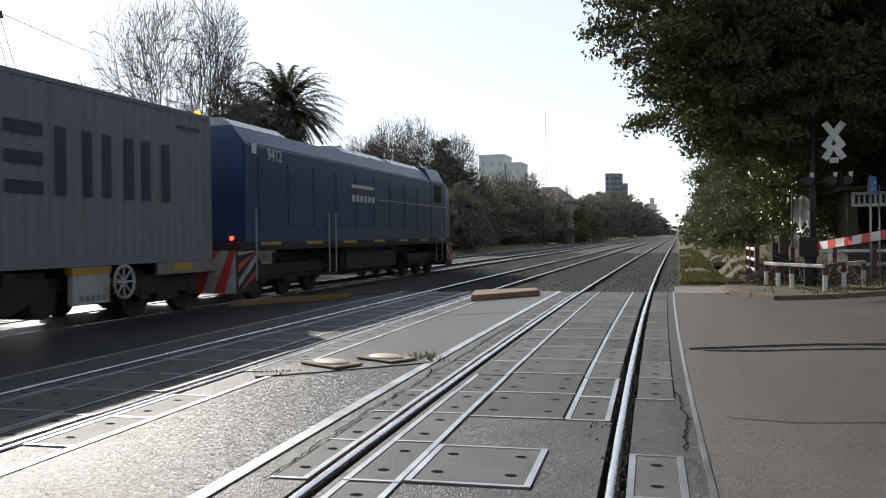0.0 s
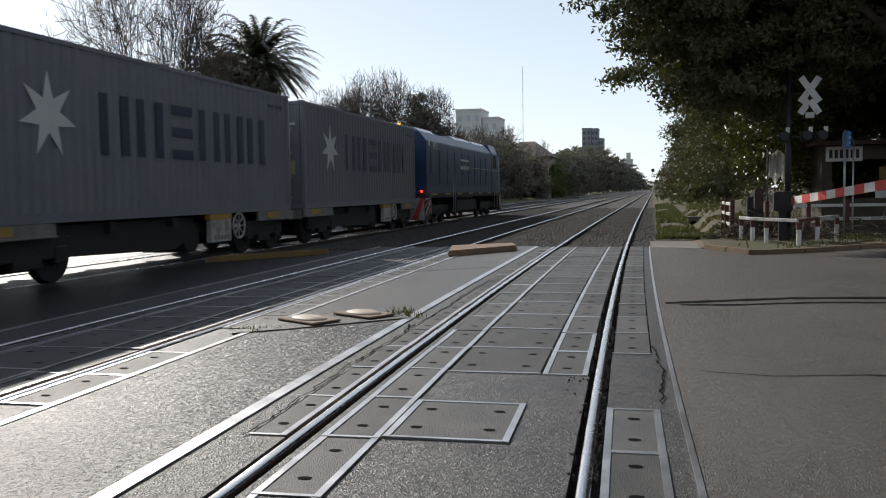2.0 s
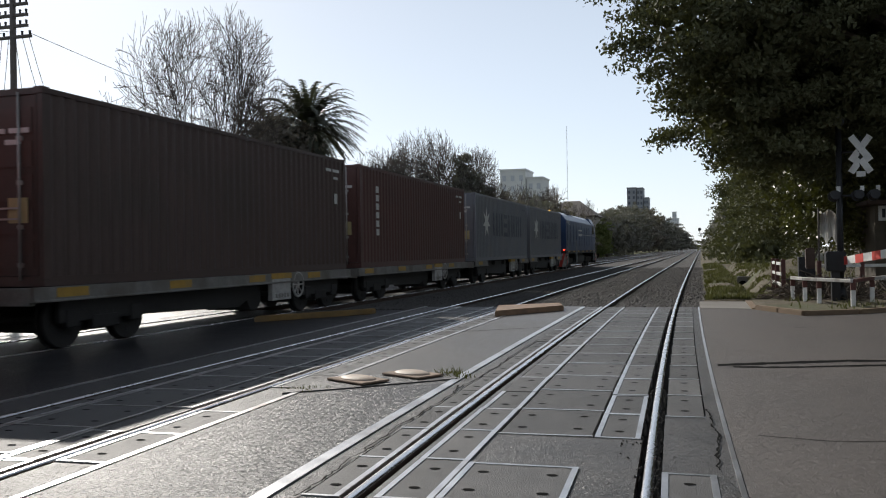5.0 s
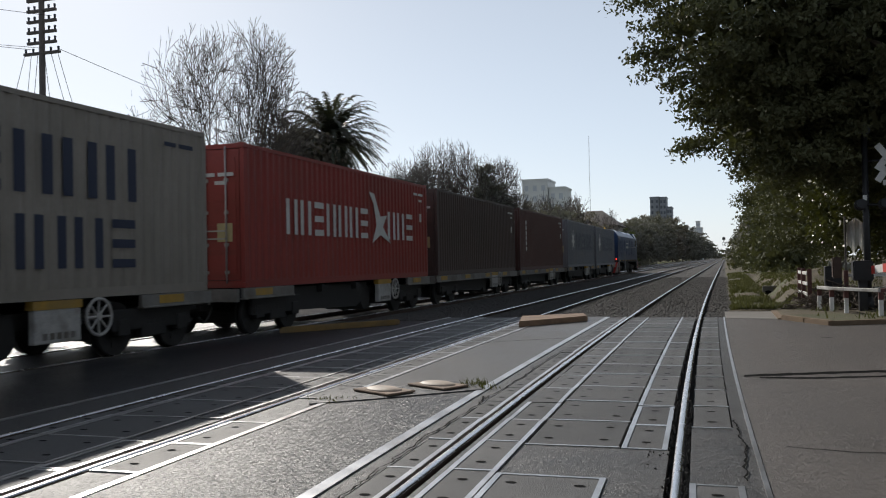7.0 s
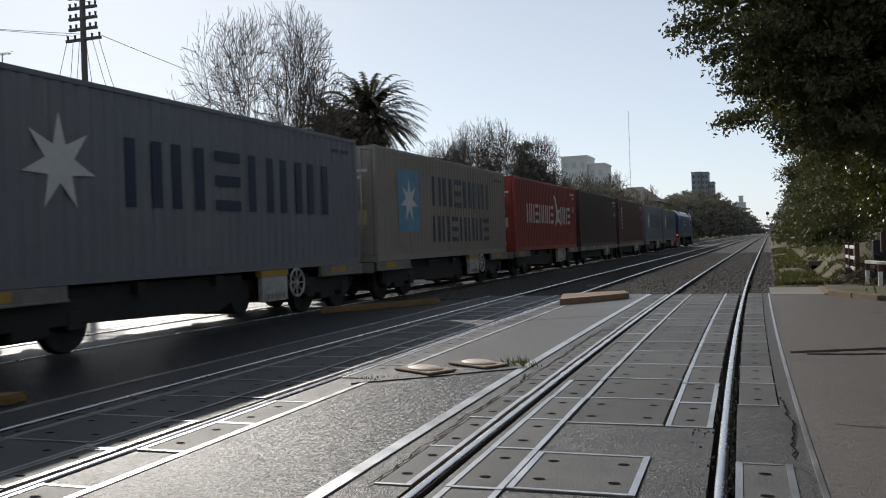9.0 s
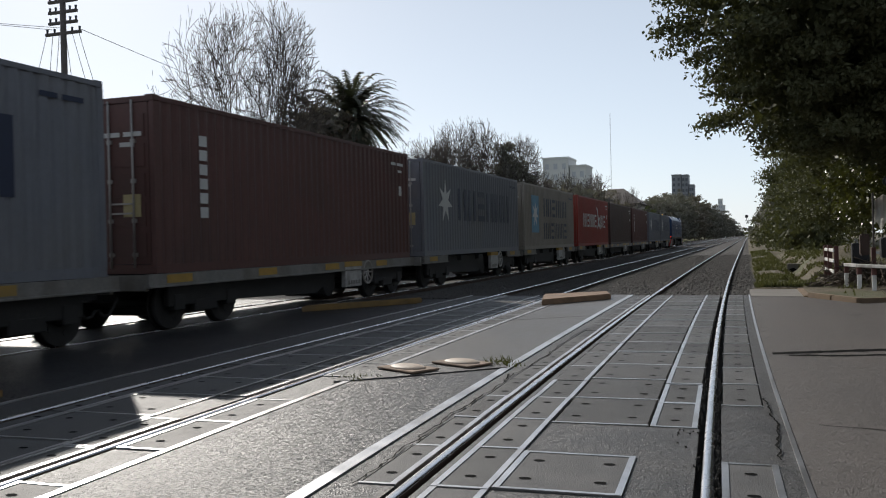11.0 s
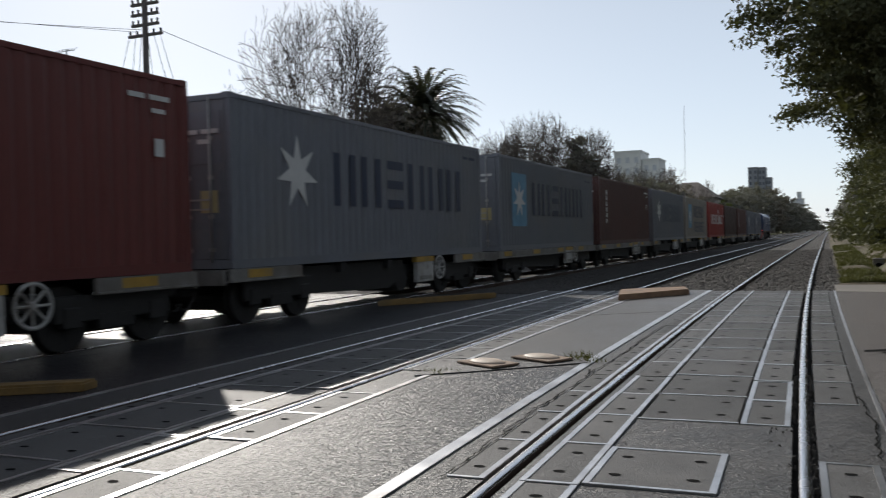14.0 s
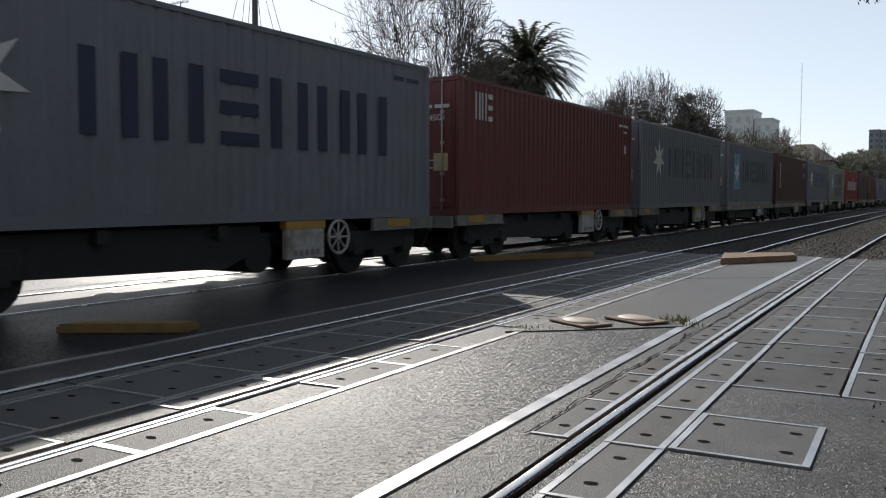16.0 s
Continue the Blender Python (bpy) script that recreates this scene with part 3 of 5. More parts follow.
def container(label, paint, h=3.14):
    c = thing("shipping_container", label, "container", group="containers on the train")
    L = 6.096
    b = bmesh.new()
    corrugated(b, -L + 0.12, L - 0.12, 1.212, 0.16, h - 0.1, 1)
    corrugated(b, -L + 0.12, L - 0.12, -1.212, 0.16, h - 0.1, -1)
    part("side_wall", b, paint, c)
    b = bmesh.new()
    for x in (-1.219, 1.119):
        box(b, x, x + 0.1, -L + 0.1, L - 0.1, 0.0, 0.16)
        box(b, x, x + 0.1, -L + 0.1, L - 0.1, h - 0.1, h - 0.02)
        for y in (-L, L - 0.14):
            box(b, x - 0.0, x + 0.1, y, y + 0.14, 0.12, h - 0.12)
    for y in (-L, L - 0.1):
        box(b, -1.119, 1.119, y, y + 0.1, 0, 0.16)
        box(b, -1.119, 1.119, y, y + 0.1, h - 0.12, h - 0.02)
    part("frame", b, paint, c)
    b = bmesh.new()
    box(b, -1.12, 1.12, -L + 0.1, L - 0.1, h - 0.06, h - 0.03)
    for k in range(40):
        y = -L + 0.3 + k * 0.29
        box(b, -1.1, 1.1, y, y + 0.12, h - 0.03, h - 0.012)
    part("roof", b, paint, c)
    b = bmesh.new()
    box(b, -1.12, 1.12, -L + 0.1, L - 0.1, 0.1, 0.16)
    part("floor", b, WAGON, c)
    for x in (-1.219, 1.041):
        for y in (-L - 0.004, L - 0.174):
            for z in (0, h - 0.118):
                b = bmesh.new()
                box(b, x - 0.002, x + 0.18, y, y + 0.178, z, z + 0.118)
                bevel(b, 0.012)
                part("corner_casting", b, paint, c)
    b = bmesh.new()
    box(b, -1.08, 1.08, L - 0.08, L - 0.05, 0.16, h - 0.12)
    for k in range(8):
        box(b, -1.0 + k * 0.26, -0.88 + k * 0.26, L - 0.05, L - 0.02, 0.16, h - 0.12)
    part("front_wall", b, paint, c)
    for s in (-1, 1):
        b = bmesh.new()
        x0, x1 = (-1.09, -0.01) if s < 0 else (0.01, 1.09)
        box(b, x0, x1, -L + 0.02, -L + 0.06, 0.17, h - 0.13)
        d = part("door", b, paint, c)
        for k in range(5):
            b = bmesh.new()
            z = 0.3 + k * (h - 0.5) / 5
            box(b, x0 + 0.08, x1 - 0.08, -L + 0.005, -L + 0.021, z, z + (h - 0.5) / 5 - 0.12)
            part("door_panel", b, paint, d)
        for x in (0.28, 0.78):
            b = bmesh.new()
            tube(b, (s * x, -L - 0.022, 0.1), (s * x, -L - 0.022, h - 0.08), 0.019, n=8)
            for z in (0.3, 0.9, 1.6, 2.3):
                box(b, s * x - 0.05, s * x + 0.05, -L - 0.02, -L + 0.02, z, z + 0.07)
            part("lock_rod", b, GALV_ROD, d, "bare steel door lock rod")
        b = bmesh.new()
        for k, z in enumerate((1.05, 1.12)):
            box(b, min(s * 0.3, s * 0.75), max(s * 0.3, s * 0.75), -L - 0.03, -L - 0.01, z + 0.1 * k, z + 0.1 * k + 0.03)
        part("door_handle", b, GALV_ROD, d)
    # plain code bars on the right-hand door and a plate
    for z, x0, x1 in ((h - 0.72, 0.12, 0.5), (h - 0.72, 0.58, 0.96), (h - 0.9, 0.5, 0.8))[:2 if paint is C_ORANGE else 3]:
        b = bmesh.new()
        box(b, x0, x1, -L - 0.004, -L + 0.004, z, z + 0.08)
        part("code_bar", b, INK_W, c)
    b = bmesh.new()
    box(b, 0.55, 0.92, -L - 0.006, -L + 0.004, 1.0, 1.4)
    part("data_plate", b, mat_plate, c, "pale data plate")
    # small code bars at the head of the long side
    for y0, y1, z, dz in ((4.75, 5.1, h - 0.42, 0.08), (5.2, 5.65, h - 0.42, 0.08), (5.25, 5.55, h - 0.62, 0.07), (5.3, 5.5, h - 1.3, 0.28))[:2 if paint in (C_GREY, C_TAN) else 4]:
        b = bmesh.new()
        box(b, 1.2165, 1.2215, y0, y1, z, z + dz)
        part("code_bar", b, INK_W if paint not in (C_GREY, C_TAN) else INK, c)
    return c


mat_plate = mat("plate_paint", (0.5, 0.42, 0.22), 0.6, var=0.15, bump=0)
WHEEL_R = 0.46


def wheelset_mesh():
    b = bmesh.new()
    for s in (-1, 1):
        x = s * 0.873
        tube(b, (x - 0.065, 0, 0), (x + 0.065, 0, 0), WHEEL_R, n=28)
        tube(b, (x - s * 0.068, 0, 0), (x - s * 0.1, 0, 0), WHEEL_R + 0.028, n=28)
        tube(b, (x + 0.06 * s, 0, 0), (x + 0.13 * s, 0, 0), 0.17, 0.14, n=14)
        for k in range(5):
            a = k * math.tau / 5
            tube(b, (x + s * 0.06, 0.28 * math.cos(a), 0.28 * math.sin(a)), (x + s * 0.075, 0.28 * math.cos(a), 0.28 * math.sin(a)), 0.06, n=8)
    tube(b, (-1.05, 0, 0), (1.05, 0, 0), 0.08, n=10)
    return mesh("wheelset", b, WAGON)


WHEELSET = wheelset_mesh()


def bogie_mesh(half):
    b = bmesh.new()
    for s in (-1, 1):
        x = s * 1.06
        box(b, x - 0.06, x + 0.06, -half - 0.3, half + 0.3, 0.42, 0.8)
        box(b, x - 0.07, x + 0.07, -0.35, 0.35, 0.28, 0.52)
        for y in (-half, half):
            box(b, x - 0.09, x + 0.09, y - 0.16, y + 0.16, 0.34, 0.64)
        for y in (-0.18, 0, 0.18):
            tube(b, (x, y, 0.36), (x, y, 0.6), 0.07, n=8)
    box(b, -1.1, 1.1, -0.2, 0.2, 0.55, 0.78)
    box(b, -0.75, 0.75, -half + 0.15, half - 0.15, 0.22, 0.5)
    bevel(b, 0.02)
    return mesh("bogie", b, WAGON)


BOGIE = bogie_mesh(0.85)


def add_wheels(vehicle, ys):
    for y in ys:
        w = piece("wheelset", WHEELSET, vehicle, pose(0, y, WHEEL_R + 0.008))
        spinning.append((w, y))


def wagon(full_sill):
    w = thing("flat_wagon", "dark skeletal container flat wagon with yellow-patched sills", "wagon", group="wagons of the train")
    b = bmesh.new()
    box(b, -0.22, 0.22, -6.3, 6.3, 0.55, 0.98)
    part("centre_sill", b, WAGON, w)
    for y in (-6.1, -4.6, -2.2, 0, 2.2, 4.6, 6.0):
        b = bmesh.new()
        box(b, -1.2, 1.2, y - 0.1, y + 0.1, 0.82, 1.0)
        part("cross_bearer", b, WAGON, w)
    b = bmesh.new()
    for x0, x1, ya, yb in ((0.9, 1.05, 0.2, 1.0),):
        lo = [(-4.2, 0.98), (-4.2, 0.52), (-3.4, 0.42), (ya, 0.32), (yb, 0.6), (yb, 0.98)]
        va, vb = [[b.verts.new((x, y, z)) for y, z in lo] for x in (x0, x1)]
        b.faces.new(va)
        b.faces.new(vb[::-1])
        for k in range(6):
            b.faces.new((va[k], vb[k], vb[(k + 1) % 6], va[(k + 1) % 6]))
    part("side_plate", b, WAGON, w)
    runs = [(-6.35, 6.35)] if full_sill else [(-6.2, -3.9), (4.0, 6.2)]
    for s in (-1, 1):
        for y0, y1 in runs:
            b = bmesh.new()
            x = s * 1.2
            box(b, x - 0.04, x + 0.04, y0, y1, 0.8, 1.03)
            box(b, x - 0.07, x + 0.07, y0, y1, 0.79, 0.83)
            bevel(b, 0.008)
            sill = part("side_sill", b, WAGON_G, w, "dirty light grey side sill")
            k = y0 + 0.5
            while k < y1 - 0.6:
                b = bmesh.new()
                box(b, s * 1.243 - 0.003, s * 1.243 + 0.003, k, k + 0.75, 0.86, 1.01)
                part("yellow_patch", b, YELLOW, sill, "worn yellow paint patch")
                k += 3.1
    for y in (-4.5, 4.5):
        piece("bogie", BOGIE, w, pose(0, y, 0))
    add_wheels(w, (-5.35, -3.65, 3.65, 5.35))
    for y in (-6.32, 6.22):
        b = bmesh.new()
        box(b, -1.15, 1.15, y, y + 0.1, 0.74, 1.02)
        bevel(b, 0.012)
        part("headstock", b, WAGON_G, w, "dirty light grey end beam")
    b = bmesh.new()
    box(b, 1.12, 1.25, 1.45, 2.44, 0.38, 0.9)
    bevel(b, 0.015)
    bx = part("equipment_box", b, DULLWHITE, w, "dirty white equipment box")
    b = bmesh.new()
    box(b, 1.1, 1.254, 1.42, 2.47, 0.9, 1.03)
    part("box_lid", b, YELLOW, bx, "yellow painted top band")
    b = bmesh.new()
    for k in range(5):
        box(b, 1.251, 1.254, 1.6 + k * 0.15, 1.7 + k * 0.15, 0.44, 0.54)
    part("code_bar", b, WAGON_G, bx)
    b = bmesh.new()
    n = 24
    for k in range(n):
        a0, a1 = k * math.tau / n, (k + 1) * math.tau / n
        tube(b, (1.22, 2.9 + 0.3 * math.cos(a0), 0.72 + 0.3 * math.sin(a0)), (1.22, 2.9 + 0.3 * math.cos(a1), 0.72 + 0.3 * math.sin(a1)), 0.028, n=6)
    for k in range(8):
        a = k * math.tau / 8
        tube(b, (1.2, 2.9, 0.72), (1.22, 2.9 + 0.3 * math.cos(a), 0.72 + 0.3 * math.sin(a)), 0.02, n=5)
    tube(b, (0.9, 2.9, 0.72), (1.24, 2.9, 0.72), 0.06, n=10)
    part("brake_wheel", b, DULLWHITE, w, "pale dirty spoked hand brake wheel")
    b = bmesh.new()
    tube(b, (-0.2, 1.0, 0.52), (1.0, 1.0, 0.52), 0.33, n=20)
    tube(b, (0.1, 0.35, 0.6), (0.9, 0.35, 0.6), 0.2, n=16)
    box(b, 0.4, 0.9, 1.2, 3.6, 0.62, 0.85)
    part("air_reservoir", b, WAGON, w)
    for s in (-1, 1):
        b = bmesh.new()
        box(b, -0.13, 0.13, min(s * 6.25, s * 6.72), max(s * 6.25, s * 6.72), 0.6, 0.86)
        part("coupler", b, WAGON, w)
        b = bmesh.new()
        pts = [(0.45, s * (6.2 + 0.5 * u), 0.62 - 0.3 * math.sin(u * math.pi * 0.8)) for u in (0, 0.25, 0.5, 0.75, 1.0)]
        for p, q in zip(pts, pts[1:]):
            tube(b, p, q, 0.028, n=6)
        part("brake_hose", b, WAGON, w)
    return w


KINDS = [
    ("light grey corrugated container with dark marking bars and a white star", C_GREY, "star"),
    ("light grey corrugated container with dark marking bars and a white star", C_GREY, "star"),
    ("dark maroon-brown corrugated container with a small upright white marking", C_MAROON, "upright"),
    ("very dark brown corrugated container with small white code bars", C_BROWN, "plain"),
    ("red corrugated container with tall white marking bars", C_RED, "white"),
    ("beige-grey corrugated container with a sky-blue square and two rows of bars", C_TAN, "two"),
    ("tall light grey corrugated container with dark bars and a white star", C_GREY, "star"),
    ("dark maroon-brown corrugated container with a small upright white marking", C_MAROON, "upright"),
    ("light grey corrugated container with a sky-blue square and dark bars", C_GREY, "square"),
    ("light grey corrugated container with dark marking bars and a white star", C_GREY, "star"),
    ("rust-red corrugated container with white bars near its doors", C_ORANGE, "corner"),
    ("light grey corrugated container with dark marking bars and a white star", C_GREY, "star"),
]
for i, (label, paint, deco) in enumerate(KINDS):
    c = container(label, paint)
    if deco == "star":
        bars(c, -2.65, 4.65, 1.2, 2.34, 6, INK)
        star(c, -3.95, 1.82, 0.74, INK_W)
    elif deco == "square":
        bars(c, -2.75, 4.4, 1.2, 2.36, 6, INK)
    elif deco == "two":
        bars(c, -2.0, 4.05, 1.62, 2.54, 6, INK)
        bars(c, -2.0, 4.0, 0.48, 1.3, 7, INK)
    elif deco == "white":
        bars(c, -4.25, 0.9, 1.2, 2.05, 7, INK_W)
        bars(c, 2.3, 4.7, 1.2, 2.05, 3, INK_W)
        b = bmesh.new()
        extr = [(0.9, 2.45), (1.3, 2.4), (1.75, 1.75), (2.3, 1.8), (1.95, 1.45), (2.6, 0.95), (1.75, 1.2), (1.1, 0.95), (1.45, 1.5), (1.25, 2.1)]
        lo = [b.verts.new((1.217, u, v + 0.12)) for u, v in extr]
        hi = [b.verts.new((1.222, u, v + 0.12)) for u, v in extr]
        b.faces.new(hi)
        for k in range(len(extr)):
            b.faces.new((lo[k], lo[k - 1], hi[k - 1], hi[k]))
        part("emblem", b, INK_W, c, "plain white emblem shape")
    elif deco == "corner":
        code = new("type_code", lettering("45G1", 0.2, INK_W))
        code.parent = c
        code.matrix_basis = pose(0.42, -6.092, 2.14, 90, 0, 0)
        bars(c, -5.35, -4.4, 2.2, 2.84, 3, INK_W)
    elif deco == "upright":
        for k in range(6):
            b = bmesh.new()
            box(b, 1.2165, 1.2215, -4.75, -4.5, 1.0 + k * 0.27, 1.2 + k * 0.27)
            part("marking_bar", b, INK_W, c)
    if deco in ("square", "two"):
        b = bmesh.new()
        y = -4.6 if deco == "two" else -4.9
        box(b, 1.2163, 1.2195, y, y + 1.55, 0.8, 2.6)
        part("square_mark", b, SKYBLUE, c, "sky-blue square mark")
        star(c, y + 0.78, 1.7, 0.64, INK_W)
    if deco == "two":
        b = bmesh.new()
        box(b, 0.2, 0.64, -6.1, -6.088, 1.4, 2.0)
        part("square_mark", b, SKYBLUE, c, "sky-blue square mark")
        b = bmesh.new()
        b.faces.new([b.verts.new((0.42 + (0.19 if k % 2 == 0 else 0.08) * math.sin(k * math.pi / 7), -6.103, 1.72 + (0.19 if k % 2 == 0 else 0.08) * math.cos(k * math.pi / 7))) for k in range(14)])
        part("star", b, INK_W, c, "small white star mark")
    w = wagon(i in (2, 3, 7, 8))
    movers.append((c, FRONTS[i] - 6.1, Z_FLOOR))
    movers.append((w, FRONTS[i] - 6.1, 0.0))


def locomotive():
    """Origin under its middle; its nose points along +y."""
    o = thing("locomotive", "dark blue diesel locomotive with glare-pale roof and striped rear fender", "locomotive")
    H = 9.85

    def shell(y0, y1, prof0, prof1, material, name, label="", parent=o):
        b = bmesh.new()
        r0 = [b.verts.new((x, y0, z)) for x, z in prof0]
        r1 = [b.verts.new((x, y1, z)) for x, z in prof1]
        n = len(prof0)
        for k in range(n):
            b.faces.new((r0[k], r0[(k + 1) % n], r1[(k + 1) % n], r1[k]))
        b.faces.new(r0)
        b.faces.new(r1[::-1])
        bevel(b, 0.03, 2)
        return part(name, b, material, parent, label)

    body = [(-1.42, 1.42), (1.42, 1.42), (1.42, 3.72), (1.1, 4.14), (-1.1, 4.14), (-1.42, 3.72)]
    shell(-9.3, 6.6, body, body, L_BLUE, "body")
    roof = [(-1.12, 4.12), (1.12, 4.12), (0.8, 4.34), (-0.8, 4.34)]
    for y0, y1 in ((-9.2, -6.3), (-2.2, 1.9), (2.6, 6.4)):
        shell(y0, y1, roof, roof, L_ROOF, "roof_panel", "sloping roof panel with sun glare painted in as pale grey")
    # cab and nose
    cab0 = [(-1.42, 1.42), (1.42, 1.42), (1.42, 3.76), (1.15, 4.3), (-1.15, 4.3), (-1.42, 3.76)]
    cab1 = [(-1.38, 1.42), (1.38, 1.42), (1.36, 3.5), (1.0, 3.94), (-1.0, 3.94), (-1.36, 3.5)]
    shell(6.62, 8.7, cab0, cab0, L_BLUE, "cab")
    shell(8.72, 9.75, [(x, z) for x, z in cab0], cab1, L_BLUE, "nose")
    shell(8.6, 9.5, [(-1.0, 4.28), (1.0, 4.28), (0.9, 4.36), (-0.9, 4.36)], [(-0.9, 4.02), (0.9, 4.02), (0.8, 4.09), (-0.8, 4.09)], L_ROOF, "cab_roof", "cab roof panel with sun glare painted in")
    for s in (-1, 1):
        b = bmesh.new()
        box(b, s * 1.42 - 0.012, s * 1.42 + 0.012, 7.2, 8.2, 2.9, 3.62)
        part("cab_window", b, GLASS_D, o)
        b = bmesh.new()
        box(b, min(s * 0.2, s * 1.1), max(s * 0.2, s * 1.1), 9.6, 9.82, 2.95, 3.55)
        part("windscreen", b, GLASS_D, o)
    # side doors and grilles
    for k in range(9):
        y = -8.6 + k * 1.65
        b = bmesh.new()
        box(b, 1.415, 1.437, y, y + 1.2, 1.8, 3.42)
        bevel(b, 0.006)
        d = part("side_door", b, L_BLUE, o)
        b = bmesh.new()
        for j in range(7 if k in (0, 1, 6, 7) else 3):
            box(b, 1.437, 1.45, y + 0.15, y + 1.05, 2.4 + j * 0.12, 2.46 + j * 0.12)
        part("louvre", b, L_BLUE, d)
    b = bmesh.new()
    box(b, -1.46, 1.46, -9.6, 9.6, 1.2, 1.42)
    bevel(b, 0.02)
    fr = part("underframe", b, WAGON, o)
    for k in range(7):
        y = -8.6 + k * 2.7
        b = bmesh.new()
        box(b, 1.459, 1.466, y, y + 1.1, 1.33, 1.41)
        part("yellow_patch", b, YELLOW, fr, "worn yellow sill marking")
    for y in (-8.9, -4.4, -3.9, 7.1, 8.0):
        b = bmesh.new()
        tube(b, (1.5, y, 0.5), (1.5, y, 2.2), 0.02, n=6)
        for z in (0.55, 1.3, 2.15):
            tube(b, (1.42, y, z), (1.5, y, z), 0.015, n=5)
        part("handrail", b, GREYMETAL, o, "pale grab rail")
    for k in range(4):
        for ya, yb in ((-4.45, -3.85), (7.1, 8.0)):
            b = bmesh.new()
            box(b, 1.2, 1.5, ya, yb, 0.45 + k * 0.25, 0.48 + k * 0.25)
            part("step", b, WAGON, o)
    b = bmesh.new()
    box(b, -1.25, 1.25, -2.6, 2.6, 0.35, 1.2)
    bevel(b, 0.15, 3)
    part("fuel_tank", b, WAGON, o)
    bog = bogie_mesh(1.7)
    for y in (-6.2, 6.2):
        piece("bogie", bog, o, pose(0, y, 0.02))
        b = bmesh.new()
        for s in (-1, 1):
            box(b, s * 1.08 - 0.1, s * 1.08 + 0.1, y - 2.1, y + 2.1, 0.55, 0.85)
        bevel(b, 0.03)
        part("bogie_frame", b, WAGON, o)
        add_wheels(o, (y - 1.7, y, y + 1.7))
    # striped fenders
    for s, y in ((-1, -9.75), (1, 9.75)):
        b = bmesh.new()
        box(b, -1.45, 1.45, y - 0.06, y + 0.06, 0.25, 1.22)
        fe = part("fender", b, WAGON, o, "dark fender with red and white diagonal stripes")
        b = bmesh.new()
        box(b, 1.40, 1.462, min(y - s * 0.06, y - s * 0.95), max(y - s * 0.06, y - s * 0.95), 0.25, 1.2)
        part("fender_side", b, WAGON, fe, "dark fender side")
        for k in range(5):
            b = bmesh.new()
            z = 0.02 + k * 0.36
            pts = []
            for (u, v) in ((0, z), (0.95, z + 0.62), (0.95, z + 0.8), (0, z + 0.18)):
                pts.append((u, min(max(v, 0.25), 1.2)))
            if max(p[1] for p in pts) - min(p[1] for p in pts) >= 0.05:
                b.faces.new([b.verts.new((1.4655, y - s * (0.0 + u), v)) for u, v in pts])
                part("stripe", b, DULLWHITE if k % 2 else PAINT_R, fe, "diagonal warning stripe")
        for k in range(10):
            b = bmesh.new()
            lo = [(-1.44 + 0.288 * k, 0.25), (-1.152 + 0.288 * k, 0.25), (-0.75 + 0.288 * k, 1.22), (-1.038 + 0.288 * k, 1.22)]
            b.faces.new([b.verts.new((min(u, 1.44), y + s * 0.064, v)) for u, v in lo])
            part("stripe", b, DULLWHITE if k % 2 else PAINT_R, fe, "diagonal warning stripe")
    b = bmesh.new()
    bmesh.ops.create_uvsphere(b, u_segments=10, v_segments=6, radius=0.05)
    part("tail_lamp", b, LAMP_R, o, "lit red tail lamp", at=pose(1.3, -9.72, 1.5))
    b = bmesh.new()
    tube(b, (0.2, -9.25, 4.3), (0.2, -9.25, 4.5), 0.07, n=10)
    part("beacon", b, LAMP_A, o, "amber roof beacon")
    b = bmesh.new()
    tube(b, (0.3, -0.6, 4.1), (0.3, -0.6, 4.5), 0.12, n=10)
    tube(b, (-0.3, -0.6, 4.1), (-0.3, -0.6, 4.48), 0.12, n=10)
    box(b, -0.5, 0.5, -1.8, -0.9, 4.1, 4.4)
    part("exhaust_stack", b, WAGON, o)
    # running number and plain owner bars
    num = new("running_number", lettering("9412", 0.42, INK_W))
    num.parent = o
    num.matrix_basis = pose(1.44, -8.15, 3.4, 90, 0, 90)
    b = bmesh.new()
    box(b, 1.437, 1.455, -2.4, -0.4, 3.02, 3.12)
    for k in range(6):
        box(b, 1.437, 1.455, -2.4 + k * 0.36, -2.19 + k * 0.36, 2.6, 2.8)
    part("marking_bar", b, INK_W, o)
    b = bmesh.new()
    box(b, 1.437, 1.445, -8.95, -8.72, 3.5, 3.74)
    part("marking_square", b, INK_W, o)
    b = bmesh.new()
    box(b, 1.437, 1.452, 0.0, 9.0, 2.72, 2.74)
    part("pin_stripe", b, INK_W, o, "thin pale side stripe")
    return o


movers.append((locomotive(), 10.45, 0.0))


